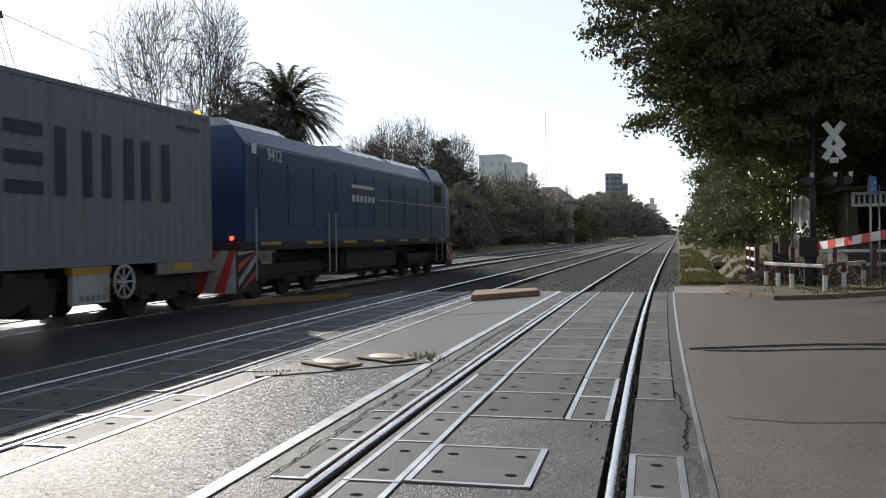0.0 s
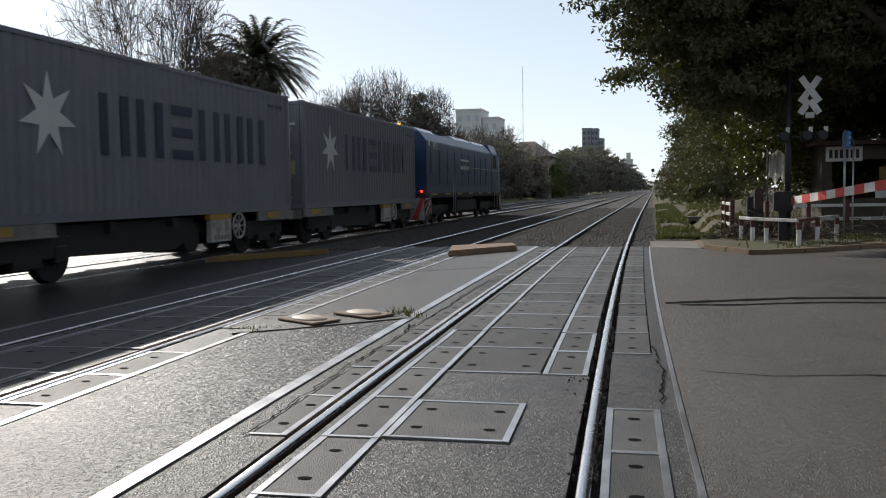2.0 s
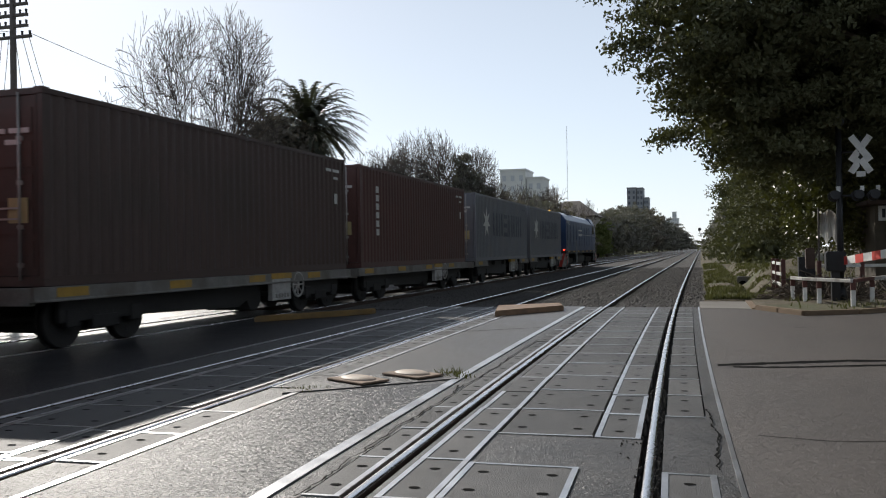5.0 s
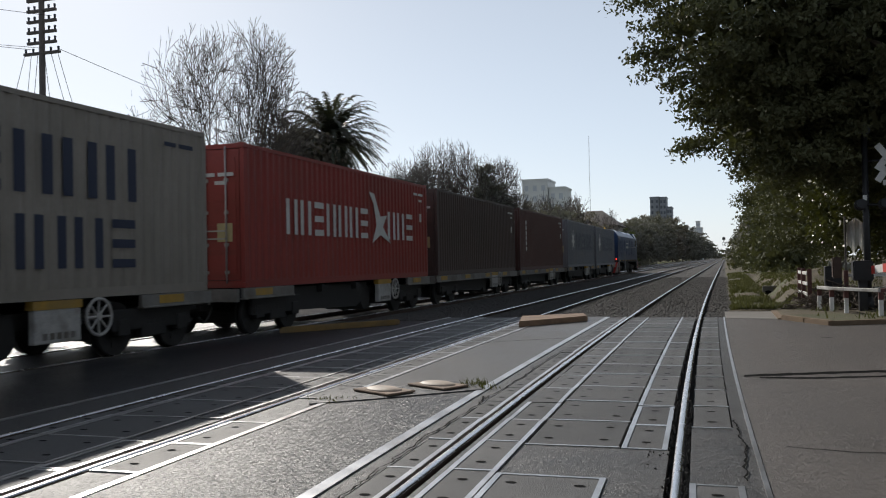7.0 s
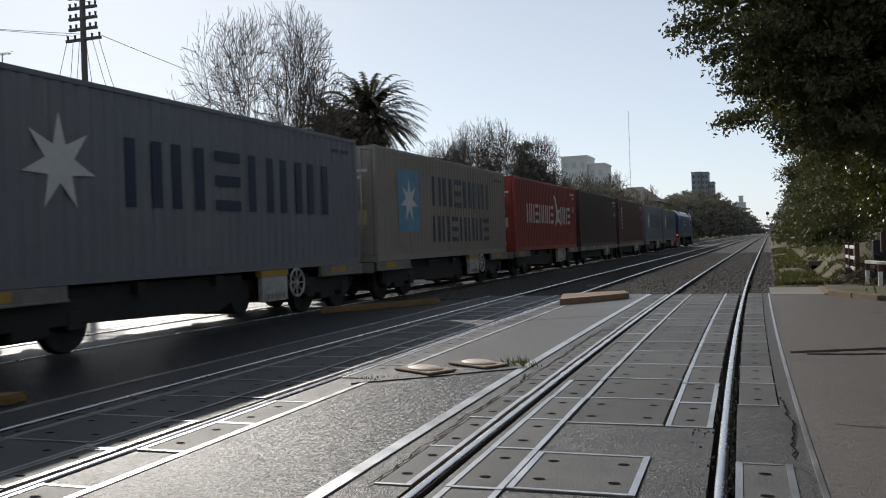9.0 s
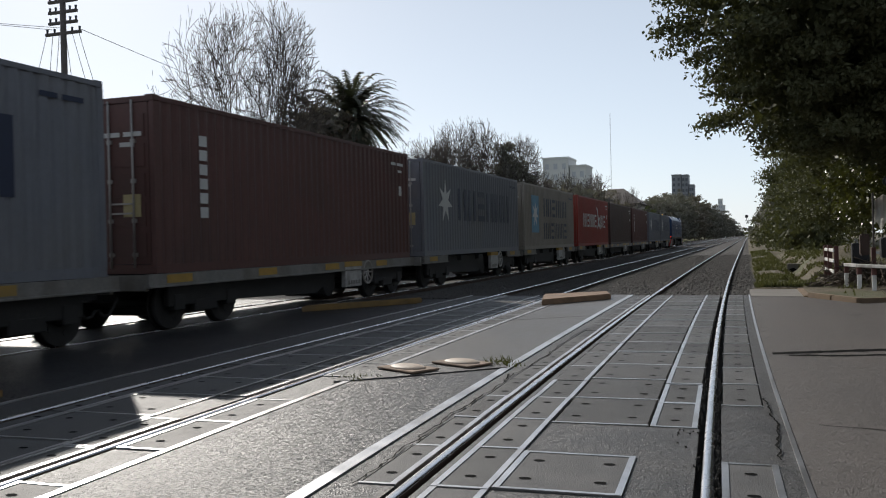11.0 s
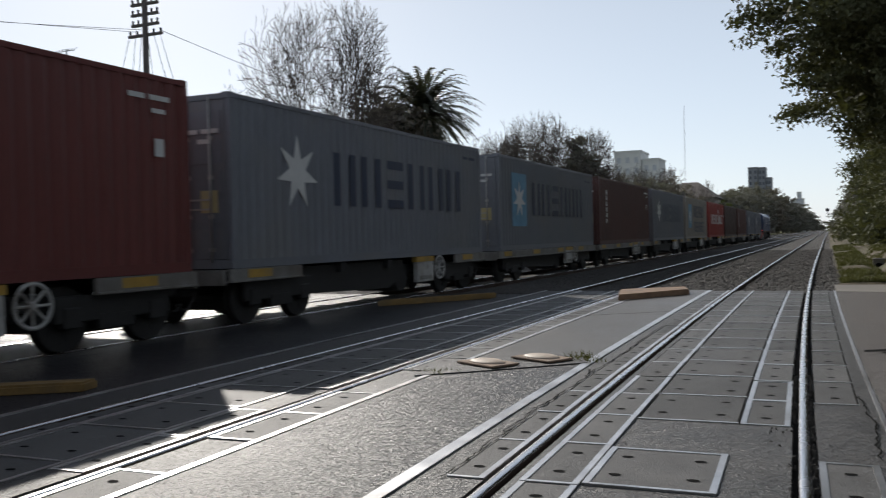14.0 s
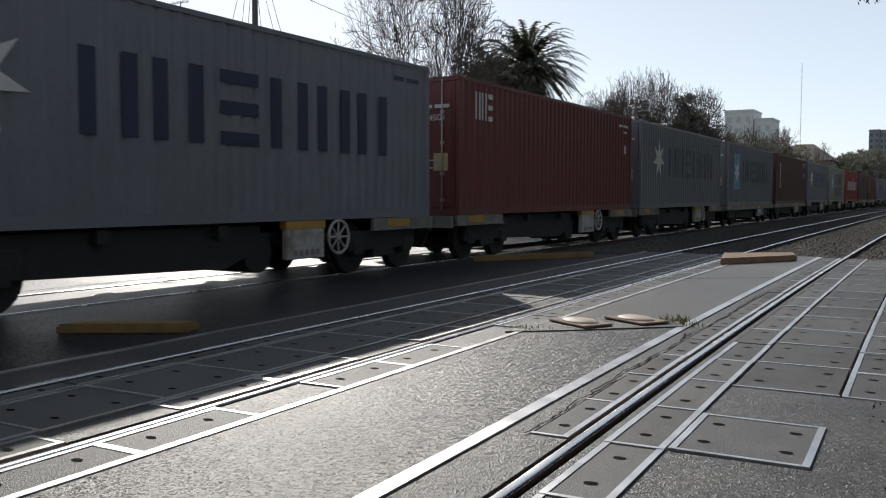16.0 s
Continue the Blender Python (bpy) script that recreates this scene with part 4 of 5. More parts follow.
# ---- plants ----
def leaf_cloud(ells, n, size, seed, per=26, spread=0.45, shell=0.62, core=0):
    """Leaves in boughs over the outer part of ellipsoids (cx, cy, cz, rx, ry, rz), and core larger leaves within."""
    r = np.random.RandomState(seed)
    vol = np.array([(e[3] * e[4] * e[5]) ** (2 / 3) for e in ells])
    k = max(1, n // per)
    pick = r.choice(len(ells), k, p=vol / vol.sum())
    E = np.array(ells)[pick]
    d = r.normal(size=(k, 3))
    d /= np.linalg.norm(d, axis=1)[:, None]
    rad = shell + (1 - shell) * r.rand(k) ** 0.5
    rad *= 1 + 0.13 * np.sin(d[:, 0] * 7 + seed) * np.cos(d[:, 2] * 6)
    cen = E[:, :3] + d * rad[:, None] * E[:, 3:]
    # each bough is a lens of leaves that points outwards and droops
    out = d * np.array((1.0, 1.0, 0.35))
    along = np.clip(r.normal(size=(k * per, 1)), -1.4, 1.3) * np.repeat(r.uniform(0.8, 1.7, (k, 1)), per, axis=0) * spread
    q = np.clip(r.normal(size=(k * per, 3)), -1.6, 1.6) * spread * np.repeat(r.uniform(0.45, 1.0, (k, 1)), per, axis=0) * np.array((1, 1, 0.6))
    p = np.repeat(cen, per, axis=0) + np.repeat(out, per, axis=0) * along + q
    p[:, 2] -= 0.1 * np.abs(along[:, 0])
    s = size * r.uniform(0.6, 1.3, (len(p), 1))
    if core:
        pick = r.choice(len(ells), core, p=vol / vol.sum())
        E = np.array(ells)[pick]
        dd = r.normal(size=(core, 3))
        dd /= np.linalg.norm(dd, axis=1)[:, None]
        p = np.vstack([p, E[:, :3] + dd * (0.72 * r.rand(core, 1) ** 0.4) * E[:, 3:]])
        s = np.vstack([s, size * r.uniform(2.0, 3.4, (core, 1))])
    m = len(p)
    u = r.normal(size=(m, 3))
    u /= np.linalg.norm(u, axis=1)[:, None]
    w = np.cross(u, r.normal(size=(m, 3)))
    w /= np.linalg.norm(w, axis=1)[:, None] + 1e-9
    v = np.stack([p - u * s, p + w * s * 0.48, p + u * s, p - w * s * 0.48], axis=1).reshape(-1, 3)
    return v, np.arange(4 * m).reshape(-1, 4)


def leafy_tree(label, base, trunk_r, ells, n, size, leaf, seed, spread=0.45, per=26, group="", shell=0.62, name="tree", extra=None, core=0):
    t = thing(name, label, "tree", group=group)
    r = random.Random(seed)
    b = bmesh.new()
    x, y, z = base
    top = min(e[2] for e in ells)
    knots = [Vector((x + r.uniform(-0.15, 0.15) * k, y + r.uniform(-0.15, 0.15) * k, z - 0.3 + (top - z) * k / 4)) for k in range(5)]
    for k in range(4):
        tube(b, knots[k], knots[k + 1], trunk_r * (1.25 - 0.15 * k if k else 1.5), trunk_r * (1.1 - 0.15 * k), n=10, caps=False)
    for e in ells:
        for k in range(4):
            q = Vector((e[0] + r.uniform(-0.6, 0.6) * e[3], e[1] + r.uniform(-0.6, 0.6) * e[4], e[2] + r.uniform(-0.3, 0.7) * e[5]))
            mid = knots[3 + k % 2].lerp(q, 0.5) + Vector((0, 0, 0.5))
            tube(b, knots[3 + k % 2], mid, trunk_r * 0.5, trunk_r * 0.3, n=6, caps=False)
            tube(b, mid, q, trunk_r * 0.3, trunk_r * 0.08, n=5, caps=False)
    part("trunk", b, BARK, t)
    v, f = leaf_cloud(ells, n, size, seed, per, spread, shell, core)
    ob = new("crown", raw("crown", v, f, leaf))
    ob.parent = t
    if extra:
        v, f = leaf_cloud(extra[0], extra[1], size, seed + 7, per, spread, shell)
        ob = tagged(new("crown", raw("crown", v, f, extra[2])), "lighter yellow-green leaves" if extra[2] is LEAF_Y else "dense small dark leaves")
        ob.parent = t
    return t


def bare_tree(label, base, height, seed, levels=6, spread=0.5, group="", thick=0.2, fine=0.011, wide=3.0):
    t = thing("bare_tree", label, "tree", group=group)
    r = np.random.RandomState(seed)
    V, F, V2, F2 = [], [], [], []

    def seg(p, q, r0, r1, n, V, F):
        d = (q - p)
        d /= np.linalg.norm(d) + 1e-9
        u = np.cross(d, (0.3, 0.7, 0.2))
        u /= np.linalg.norm(u)
        w = np.cross(d, u)
        o = len(V)
        for k in range(n):
            a = k * math.tau / n
            e = u * math.cos(a) + w * math.sin(a)
            V.append(p + e * r0)
            V.append(q + e * r1)
        for k in range(n):
            j = (k + 1) % n
            F.append((o + 2 * k, o + 2 * j, o + 2 * j + 1, o + 2 * k + 1))

    def fork(d, ang, roll):
        u = np.cross(d, (0.31, 0.17, 0.93) if abs(d[2]) < 0.9 else (1.0, 0.2, 0))
        u /= np.linalg.norm(u)
        w = np.cross(d, u)
        s = d * math.cos(ang) + (u * math.cos(roll) + w * math.sin(roll)) * math.sin(ang)
        s[2] += 0.06
        return s / np.linalg.norm(s)

    stack = [(np.array(base, float), np.array((0, 0, 1.0)), height * 0.2, thick, 0)]
    while stack:
        p, d, ln, rad, lev = stack.pop()
        n = 5 if lev < 4 else 4
        roll = r.rand() * math.tau
        for k in range(n):
            d = d + r.normal(size=3) * 0.055
            d[2] += 0.014
            d /= np.linalg.norm(d)
            q = p + d * ln / n
            r1 = rad * 0.9
            if lev < 3:
                seg(p, q, rad, r1, 6, V, F)
            else:
                seg(p, q, max(rad, fine * 1.2), max(r1, fine), 3, V2, F2)
            p, rad = q, r1
            if 1 <= lev < levels and k and len(F2) < 60000:
                roll += 2.4
                stack.append((p, fork(d, spread * r.uniform(0.8, 1.4), roll), ln * r.uniform(0.6, 0.92) * (1 - 0.06 * k), rad * 0.62, lev + 1))
        if lev < levels:
            for k in range(6 if lev == 0 else 1):
                roll += 1.05 + r.rand() * 0.3
                stack.append((p, fork(d, spread * (r.uniform(0.7, 1.75) if lev == 0 else 0.3), roll), ln * (r.uniform(1.3, 1.7) if lev == 0 else 0.62), rad * (0.55 if lev == 0 else 0.75), lev + 1))
    V, V2, F2 = np.array(V), np.array(V2), np.array(F2)
    o = np.array(base, float)
    k = np.array((1, 1, 0)) * wide / np.percentile(np.hypot(*(V2 - o)[:, :2].T), 86) + np.array((0, 0, 1)) * height / np.percentile((V2 - o)[:, 2], 97)
    V, V2 = o + (V - o) * k, o + (V2 - o) * k
    # the crown is rounded, with an uneven outline
    e = (V2[F2[:, 0]] - o - np.array((0, 0, height * 0.58))) / np.array((wide, wide, height * 0.42))
    az, el = np.arctan2(e[:, 1], e[:, 0]), np.arctan2(e[:, 2], np.hypot(e[:, 0], e[:, 1]))
    limit = 0.98 + 0.09 * np.sin(az * 5 + seed) * np.cos(el * 6 + seed) + 0.06 * np.sin(az * 13 + el * 11 + seed)
    F2 = F2[np.linalg.norm(e, axis=1) < limit]
    ob = new("trunk", raw("trunk", V, F, BARK))
    ob.parent = t
    ob = tagged(new("twig", raw("twig", V2, F2, TWIG)), "dense fine leafless twigs", kind="stuff")
    ob.parent = t
    return t


bare_tree("tall leafless tree with fine upswept branches", (-25.5, 41.6, -0.5), 15.3, 3, 5, 0.66, thick=0.3, fine=0.013, wide=5.0)
bare_tree("leafless tree with thin bushy twigs", (-24.4, 44.5, -0.5), 11.2, 9, 5, 0.66, thick=0.22, fine=0.013, wide=3.5)
bare_tree("small leafless tree behind the line", (-31.0, 40.0, -0.5), 9.6, 14, 5, 0.66, thick=0.18, fine=0.012, wide=2.8)
for k, (x, y, h, w) in enumerate(((-34.8, 92, 13.4, 4.2), (-29.6, 92, 15.4, 5.4), (-24.6, 93, 13.6, 4.4), (-32.5, 96, 13.6, 4.8))):
    bare_tree("spreading leafless street tree behind the line", (x, y, -0.5), h, 21 + k, 5, 0.66, group="bare trees behind the line", thick=0.22, fine=0.017, wide=w)
for k, (x, y, h, w) in enumerate(((-34, 178, 14.5, 5.5), (-30.3, 182, 15.5, 5.5), (-19.4, 152, 10.6, 3), (-23.4, 100, 10.0, 2.8), (-22.6, 113, 10.6, 3.0), (-21.8, 128, 10.8, 3.0))):
    bare_tree("leafless tree far along the line", (x, y, -0.5), h, 41 + k, 4, 0.66, group="bare trees behind the line", thick=0.2, fine=0.025, wide=w)


def palm(base, h, seed):
    t = thing("palm_tree", "large feather palm with dense arching fronds", "palm")
    r = np.random.RandomState(seed)
    b = bmesh.new()
    x, y, z = base
    n = 14
    for k in range(n):
        z0, z1 = z + h * k / n, z + h * (k + 1) / n
        tube(b, (x, y, z0), (x, y, z1), 0.34, 0.4, n=12, caps=False)
    part("trunk", b, BARK, t)
    V, F = [], []
    top = np.array((x, y, z + h))
    for i in range(190):
        a = i * 2.39996 + r.uniform(-0.15, 0.15)
        el = math.radians(r.uniform(-15, 74)) if i > 60 else math.radians(r.uniform(-70, 10))
        d = np.array((math.cos(a) * math.cos(el), math.sin(a) * math.cos(el), math.sin(el)))
        ln = r.uniform(3.3, 4.3) * (0.8 if el < -0.4 else 1)
        p = top + d * 0.35
        m = 30
        side = np.cross(d, (0, 0, 1.0))
        side /= np.linalg.norm(side) + 1e-9
        for j in range(m):
            d2 = d + np.array((0, 0, -1.0)) * (1.25 * (j / m) ** 1.5)
            d2 /= np.linalg.norm(d2)
            q = p + d2 * ln / m
            up = np.cross(side, d2)
            lw = 0.33 * math.sin(math.pi * min(1, 0.15 + 0.85 * j / m)) + 0.06
            for s in (-1, 1):
                tip = p + side * s * lw * 0.8 + d2 * lw * 0.75 + up * lw * r.uniform(-0.1, 0.35) - np.array((0, 0, 0.3 * lw))
                o = len(V)
                V.extend((p, p + d2 * 0.13, tip, tip - d2 * 0.03))
                F.append((o, o + 1, o + 2, o + 3))
            o = len(V)
            V.extend((p - side * 0.02, p + side * 0.02, q + side * 0.015, q - side * 0.015))
            F.append((o, o + 1, o + 2, o + 3))
            p = q
    ob = new("crown", raw("crown", V, F, FROND))
    ob.parent = t


palm((-24.85, 53.5, -0.5), 10.4, 2)
leafy_tree("brownish shaggy evergreen beside the palm", (-25.6, 50.5, -0.4), 0.25, [(-25.9, 50.5, 8.4, 2.1, 2, 2.4), (-26.2, 50.5, 6, 2.4, 2, 2.4), (-24.9, 51.0, 7.6, 1.6, 1.6, 2.2)], 7000, 0.16, LEAF_B_HAZED, 55, 0.3, 20, shell=0.3, core=900)

# trees over the street corner
leafy_tree("big dark evergreen tree overhanging the crossing", (8.6, 27.5, 0), 0.4,
           [(5.6, 25, 11.8, 6.4, 5.2, 4.6), (1.5, 25, 8.0, 4.1, 3.2, 2.9), (2.2, 25, 11.2, 4.2, 3.0, 2.6), (2.2, 26.5, 5.7, 3.6, 3, 2.3), (9, 26, 9.5, 6.5, 5, 5), (6.5, 30, 8.5, 6, 5, 5), (3.6, 30.5, 6.5, 3.8, 4, 3.0), (12, 22, 10, 6, 5, 6)],
           165000, 0.075, LEAF, 11, 0.3, 190, "trees over the street corner", 0.6, core=26000,
           extra=([(1.3, 25, 7.8, 3.8, 3.0, 2.7), (2.3, 25, 11.2, 4.0, 2.8, 2.4), (2.2, 26.5, 5.7, 3.4, 2.8, 2.1), (3.6, 30.5, 6.5, 3.5, 3.8, 2.8)], 110000, LEAF))
leafy_tree("dark evergreen tree along the line", (7.6, 40, 0), 0.35,
           [(4.3, 39, 7.0, 4.4, 5, 4.0), (6.5, 43, 10, 6, 6, 5), (8, 37, 6, 4.6, 4, 4), (4.4, 43, 5.4, 3.0, 4, 2.6), (10, 34, 7, 6, 4, 6)],
           90000, 0.09, LEAF, 12, 0.36, 120, "trees over the street corner", 0.55, core=16000, extra=([(3.8, 33.2, 3.8, 1.6, 1.5, 1.9), (4.8, 33.6, 3.2, 1.7, 1.5, 1.7), (4.2, 33.0, 5.4, 1.3, 1.2, 1.3)], 15000, LEAF_Y))
leafy_tree("dark evergreen tree further along the line", (8.5, 60, 0), 0.35,
           [(6.2, 58, 7.5, 4.8, 7, 5.5), (5.4, 68, 6.5, 4.4, 7, 5.2), (8, 52, 5, 5, 5, 4.5), (5.9, 62, 4.6, 3.0, 6, 2.6)],
           70000, 0.11, LEAF, 13, 0.42, 80, "trees over the street corner", core=9000)
# from the third tree on, haze is painted into the leaf colour
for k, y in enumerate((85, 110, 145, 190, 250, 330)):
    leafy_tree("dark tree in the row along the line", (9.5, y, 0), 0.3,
               [(8, y, 6.0, 5.2, 9 + k * 4, 5.0), (9, y + 12, 6.5, 5.5, 9 + k * 5, 5.5), (4.6, y, 1.8, 3.0, 10 + k * 5, 2.4), (4.8, y + 14, 1.8, 3.0, 9 + k * 5, 2.2)], 13000, 0.23 + 0.05 * k, LEAF if k < 2 else LEAF_HAZED, 60 + k, 0.8, 40, "row of trees on the verge", core=2500)
leafy_tree("dense dark trees closing the street corner", (17, 33, 0), 0.4,
           [(14, 32, 5, 6, 4, 6), (20, 34, 6, 7, 5, 7), (17, 36, 11, 8, 5, 5), (11, 37, 4, 4, 3, 4), (26, 36, 7, 7, 5, 7)], 60000, 0.14, LEAF, 15, 0.5, 90, "trees over the street corner", core=14000)

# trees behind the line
# haze is painted into these leaf colours, all but the light green
FARS = [(-19.4, 78, 3.4, 2.4, LEAF_B_HAZED), (-21.5, 88, 3.4, 3.0, LEAF_HAZED), (-22.5, 102, 3.9, 3.6, LEAF_B_HAZED), (-22.0, 116, 3.9, 4.2, LEAF_HAZED), (-21.4, 130, 3.7, 4.0, LEAF_B_HAZED),
        (-19.8, 146, 2.4, 3.0, LEAF_B_HAZED), (-18.6, 165, 2.0, 2.6, LEAF_L), (-18.6, 182, 2.6, 4.2, LEAF_HAZED), (-19, 208, 2.9, 5, LEAF_HAZED), (-20, 245, 2.9, 5, LEAF_HAZED),
        (-20, 290, 2.9, 6, LEAF_HAZED), (-19, 340, 2.7, 6, LEAF_B_HAZED), (-18.5, 410, 2.3, 7, LEAF_HAZED), (-18, 500, 1.8, 8, LEAF_HAZED), (-17.5, 620, 1.5, 9, LEAF_HAZED), (-17, 780, 1.2, 10, LEAF_HAZED)]
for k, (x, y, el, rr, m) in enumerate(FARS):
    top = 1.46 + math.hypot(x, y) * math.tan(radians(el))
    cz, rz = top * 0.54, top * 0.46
    leafy_tree("rounded tree behind the line", (x, y, -0.4), 0.25,
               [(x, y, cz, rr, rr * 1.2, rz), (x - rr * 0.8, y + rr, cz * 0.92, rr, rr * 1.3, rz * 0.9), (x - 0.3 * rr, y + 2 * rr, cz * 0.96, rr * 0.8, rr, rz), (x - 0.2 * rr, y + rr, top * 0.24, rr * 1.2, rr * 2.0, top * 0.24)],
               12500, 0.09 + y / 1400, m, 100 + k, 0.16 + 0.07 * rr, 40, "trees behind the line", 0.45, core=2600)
# pine-like dark tree in the leaf colour with painted haze
leafy_tree("dark layered conifer behind the line", (-24.5, 92, -0.4), 0.3,
           [(-24.6, 92, 11.2, 1.1, 1.1, 0.8), (-24.2, 92, 9.4, 1.7, 1.7, 1.2), (-23.2, 92, 8.0, 1.6, 1.6, 1.3), (-24.4, 92, 6.4, 2.4, 2.2, 2.2)], 9000, 0.16, LEAF_HAZED, 77, 0.32, 22)

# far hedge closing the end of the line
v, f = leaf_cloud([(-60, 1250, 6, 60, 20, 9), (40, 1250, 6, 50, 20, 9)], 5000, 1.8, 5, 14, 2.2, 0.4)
tagged(new("far_woods", raw("far_woods", v, f, LEAF_HAZED)), "far woods at the end of the line, haze painted into the leaves", "trees", kind="stuff")


# ---- verge on the right ----
KERB_LINE = [(1.15, 25.3), (1.15, 22.05), (2.0, 20.15), (3.2, 20.75), (5.3, 22.75), (14, 27), (24, 31), (60, 54)]


def kerb_y(x):
    for (xa, ya), (xb, yb) in zip(KERB_LINE[1:], KERB_LINE[2:]):
        if xa <= x <= xb:
            return ya + (yb - ya) * (x - xa) / (xb - xa)
    return 25.3 if x < 1.15 else 60


def verge_z(x, y):
    if y < kerb_y(x) + 0.06 or (x < 1.22 and y < 25.35):
        return -0.2
    e = c1(y) + 1.6
    z = 0.03 + 0.05 * noise.noise((x * 0.7, y * 0.7, 0))
    if y > 25.3:
        z -= 0.14 * max(0, 1 - (x - e) / 1.2) * min(1, (y - 25.3) / 2)
        z -= 0.55 * math.exp(-((x - 1.75 - 0.01 * (y - 40)) / 0.45) ** 2) * min(1, max(0, (y - 27) / 6)) * (1 if y < 80 else 0)
        z += 0.75 * math.exp(-((x - 4.4) / 2.3) ** 2 - ((y - 45) / 8) ** 2) + 0.25 * noise.noise((x * 0.35, y * 0.2, 4)) * min(1, max(0, (y - 28) / 8)) * min(1, max(0, x - 2))
    return z


bm = bmesh.new()
xs = list(np.arange(-0.25, 9, 0.25)) + list(np.arange(9, 61, 3))
ysv = list(np.arange(19.5, 70, 0.5)) + list(np.arange(70, 700, 30))
grid = [[bm.verts.new((max(x, c1(y) + 1.58) if x < 0.3 else x, y, verge_z(x, y))) for x in xs] for y in ysv]
for ra, rb in zip(grid, grid[1:]):
    for k in range(len(xs) - 1):
        f = bm.faces.new((ra[k], ra[k + 1], rb[k + 1], rb[k]))
        f.smooth = True
solid("verge", bm, EARTH, "rough earthy grass verge with a shallow ditch", "verge", kind="structure")

kb = thing("kerb", "low worn stone kerb round the street corner", "kerb", kind="structure")
for (xa, ya), (xb, yb) in zip(KERB_LINE[1:-1], KERB_LINE[2:]):
    ln = math.hypot(xb - xa, yb - ya)
    n = max(1, round(ln / 1.0))
    b = bmesh.new()
    box(b, 0.01, ln / n - 0.01, -0.02, 0.14, -0.2, 0.1)
    bevel(b, 0.02, 2)
    me = mesh("kerb_stone", b, KERB_G)
    for k in range(n):
        u = k / n
        piece("kerb_stone", me, kb, pose(xa + (xb - xa) * u, ya + (yb - ya) * u, random.uniform(-0.01, 0.01), 0, 0, math.degrees(math.atan2(yb - ya, xb - xa))))
b = bmesh.new()
box(b, 1.07, 1.22, 22.15, 25.3, -0.2, 0.03)
part("kerb_stone", b, KERB_G, kb)


def blades(n, region, size, seed, name, label, m):
    r = np.random.RandomState(seed)
    V, F = [], []
    tries = 0
    while len(F) < n and tries < n * 6:
        tries += 1
        x, y = region(r)
        z = verge_z(x, y)
        if x < 1.3 and y < 25.6 or z < -0.15 and y < 26:
            continue
        if noise.noise((x * 0.8, y * 0.5, 9)) < 0.02:
            continue
        a = r.rand() * math.tau
        h = size * r.uniform(0.5, 1.4)
        w = 0.012 + 0.012 * r.rand() + y * 0.0003
        l = r.normal(size=2) * h * 0.45
        o = len(V)
        V += [(x - w * math.cos(a), y - w * math.sin(a), z - 0.01), (x + w * math.cos(a), y + w * math.sin(a), z - 0.01), (x + l[0], y + l[1], z + h)]
        F.append((o, o + 1, o + 2))
    tagged(new(name, raw(name, V, F, m)), label, "grass", kind="stuff")


blades(15000, lambda r: (c1(30) + 1.7 + abs(r.normal()) * 2.6, 25.6 + r.rand() ** 1.5 * 60), 0.13, 3, "grass", "short uneven yellow-green grass on the verge", BLADE)
blades(260, lambda r: (2.0 + r.rand() * 10, 21.0 + r.rand() * 6), 0.16, 4, "grass", "sparse grass tufts behind the kerb", BLADE)


def tuft(x, y, n, h, seed):
    r = np.random.RandomState(seed)
    V, F = [], []
    for k in range(n):
        px, py = x + r.normal() * 0.09, y + r.normal() * 0.06
        l = r.normal(size=2) * h * 0.6
        o = len(V)
        V += [(px - 0.008, py, 0), (px + 0.008, py, 0), (px + l[0], py + l[1], h * r.uniform(0.5, 1.2))]
        F.append((o, o + 1, o + 2))
    tagged(new("weed_tuft", raw("weed_tuft", V, F, BLADE)), "small weed tuft in a crack of the asphalt", "weed", "weeds on the crossing", "stuff")


tuft(-4.3, 8.75, 22, 0.05, 1)
tuft(-4.1, 8.9, 16, 0.045, 2)
tuft(-3.0, 10.25, 34, 0.09, 3)
tuft(-2.85, 10.0, 30, 0.07, 4)


def post(parent, x, y, h, r, material, name="post"):
    b = bmesh.new()
    box(b, x - r, x + r, y - r, y + r, -0.2, h)
    bevel(b, 0.012)
    return part(name, b, material, parent)


def bar(parent, p, q, w, h, material, name="rail_board"):
    b = bmesh.new()
    p, q = Vector(p), Vector(q)
    ln = (q - p).length
    box(b, 0, ln, -w / 2, w / 2, -h / 2, h / 2)
    bevel(b, 0.008)
    d = (q - p).normalized()
    m = d.to_track_quat("X", "Z").to_matrix().to_4x4()
    m.translation = p
    return part(name, b, material, parent, at=m)


fe = thing("guard_fence", "dark wooden fence with white-painted rails beside the ditch", "fence", pose(0, 0, 0.03))
pts = [(2.12, 29.6), (2.13, 28.3), (2.2, 27.1)]
for x, y in pts:
    post(fe, x, y, 1.08, 0.06, PAINT_MAROON)
for z in (0.35, 0.65, 0.95):
    bar(fe, (2.1, 29.65, z), (2.14, 27.05, z), 0.05, 0.09, PAINT_W)
fe2 = thing("low_barrier_rail", "low white and maroon post-and-rail barrier at the corner", "fence", pose(0, 0, 0.03))
run = [(2.3, 25.5), (2.5, 24.5), (2.78, 24.0), (3.4, 22.9), (4.1, 24.6), (4.85, 26.1)]
for x, y in run:
    b = bmesh.new()
    box(b, x - 0.05, x + 0.05, y - 0.05, y + 0.05, -0.2, 0.5)
    bevel(b, 0.012)
    pp = part("post", b, PAINT_W, fe2, "white post with maroon top")
    b = bmesh.new()
    box(b, x - 0.053, x + 0.053, y - 0.053, y + 0.053, 0.38, 0.56)
    part("cap", b, PAINT_MAROON, pp)
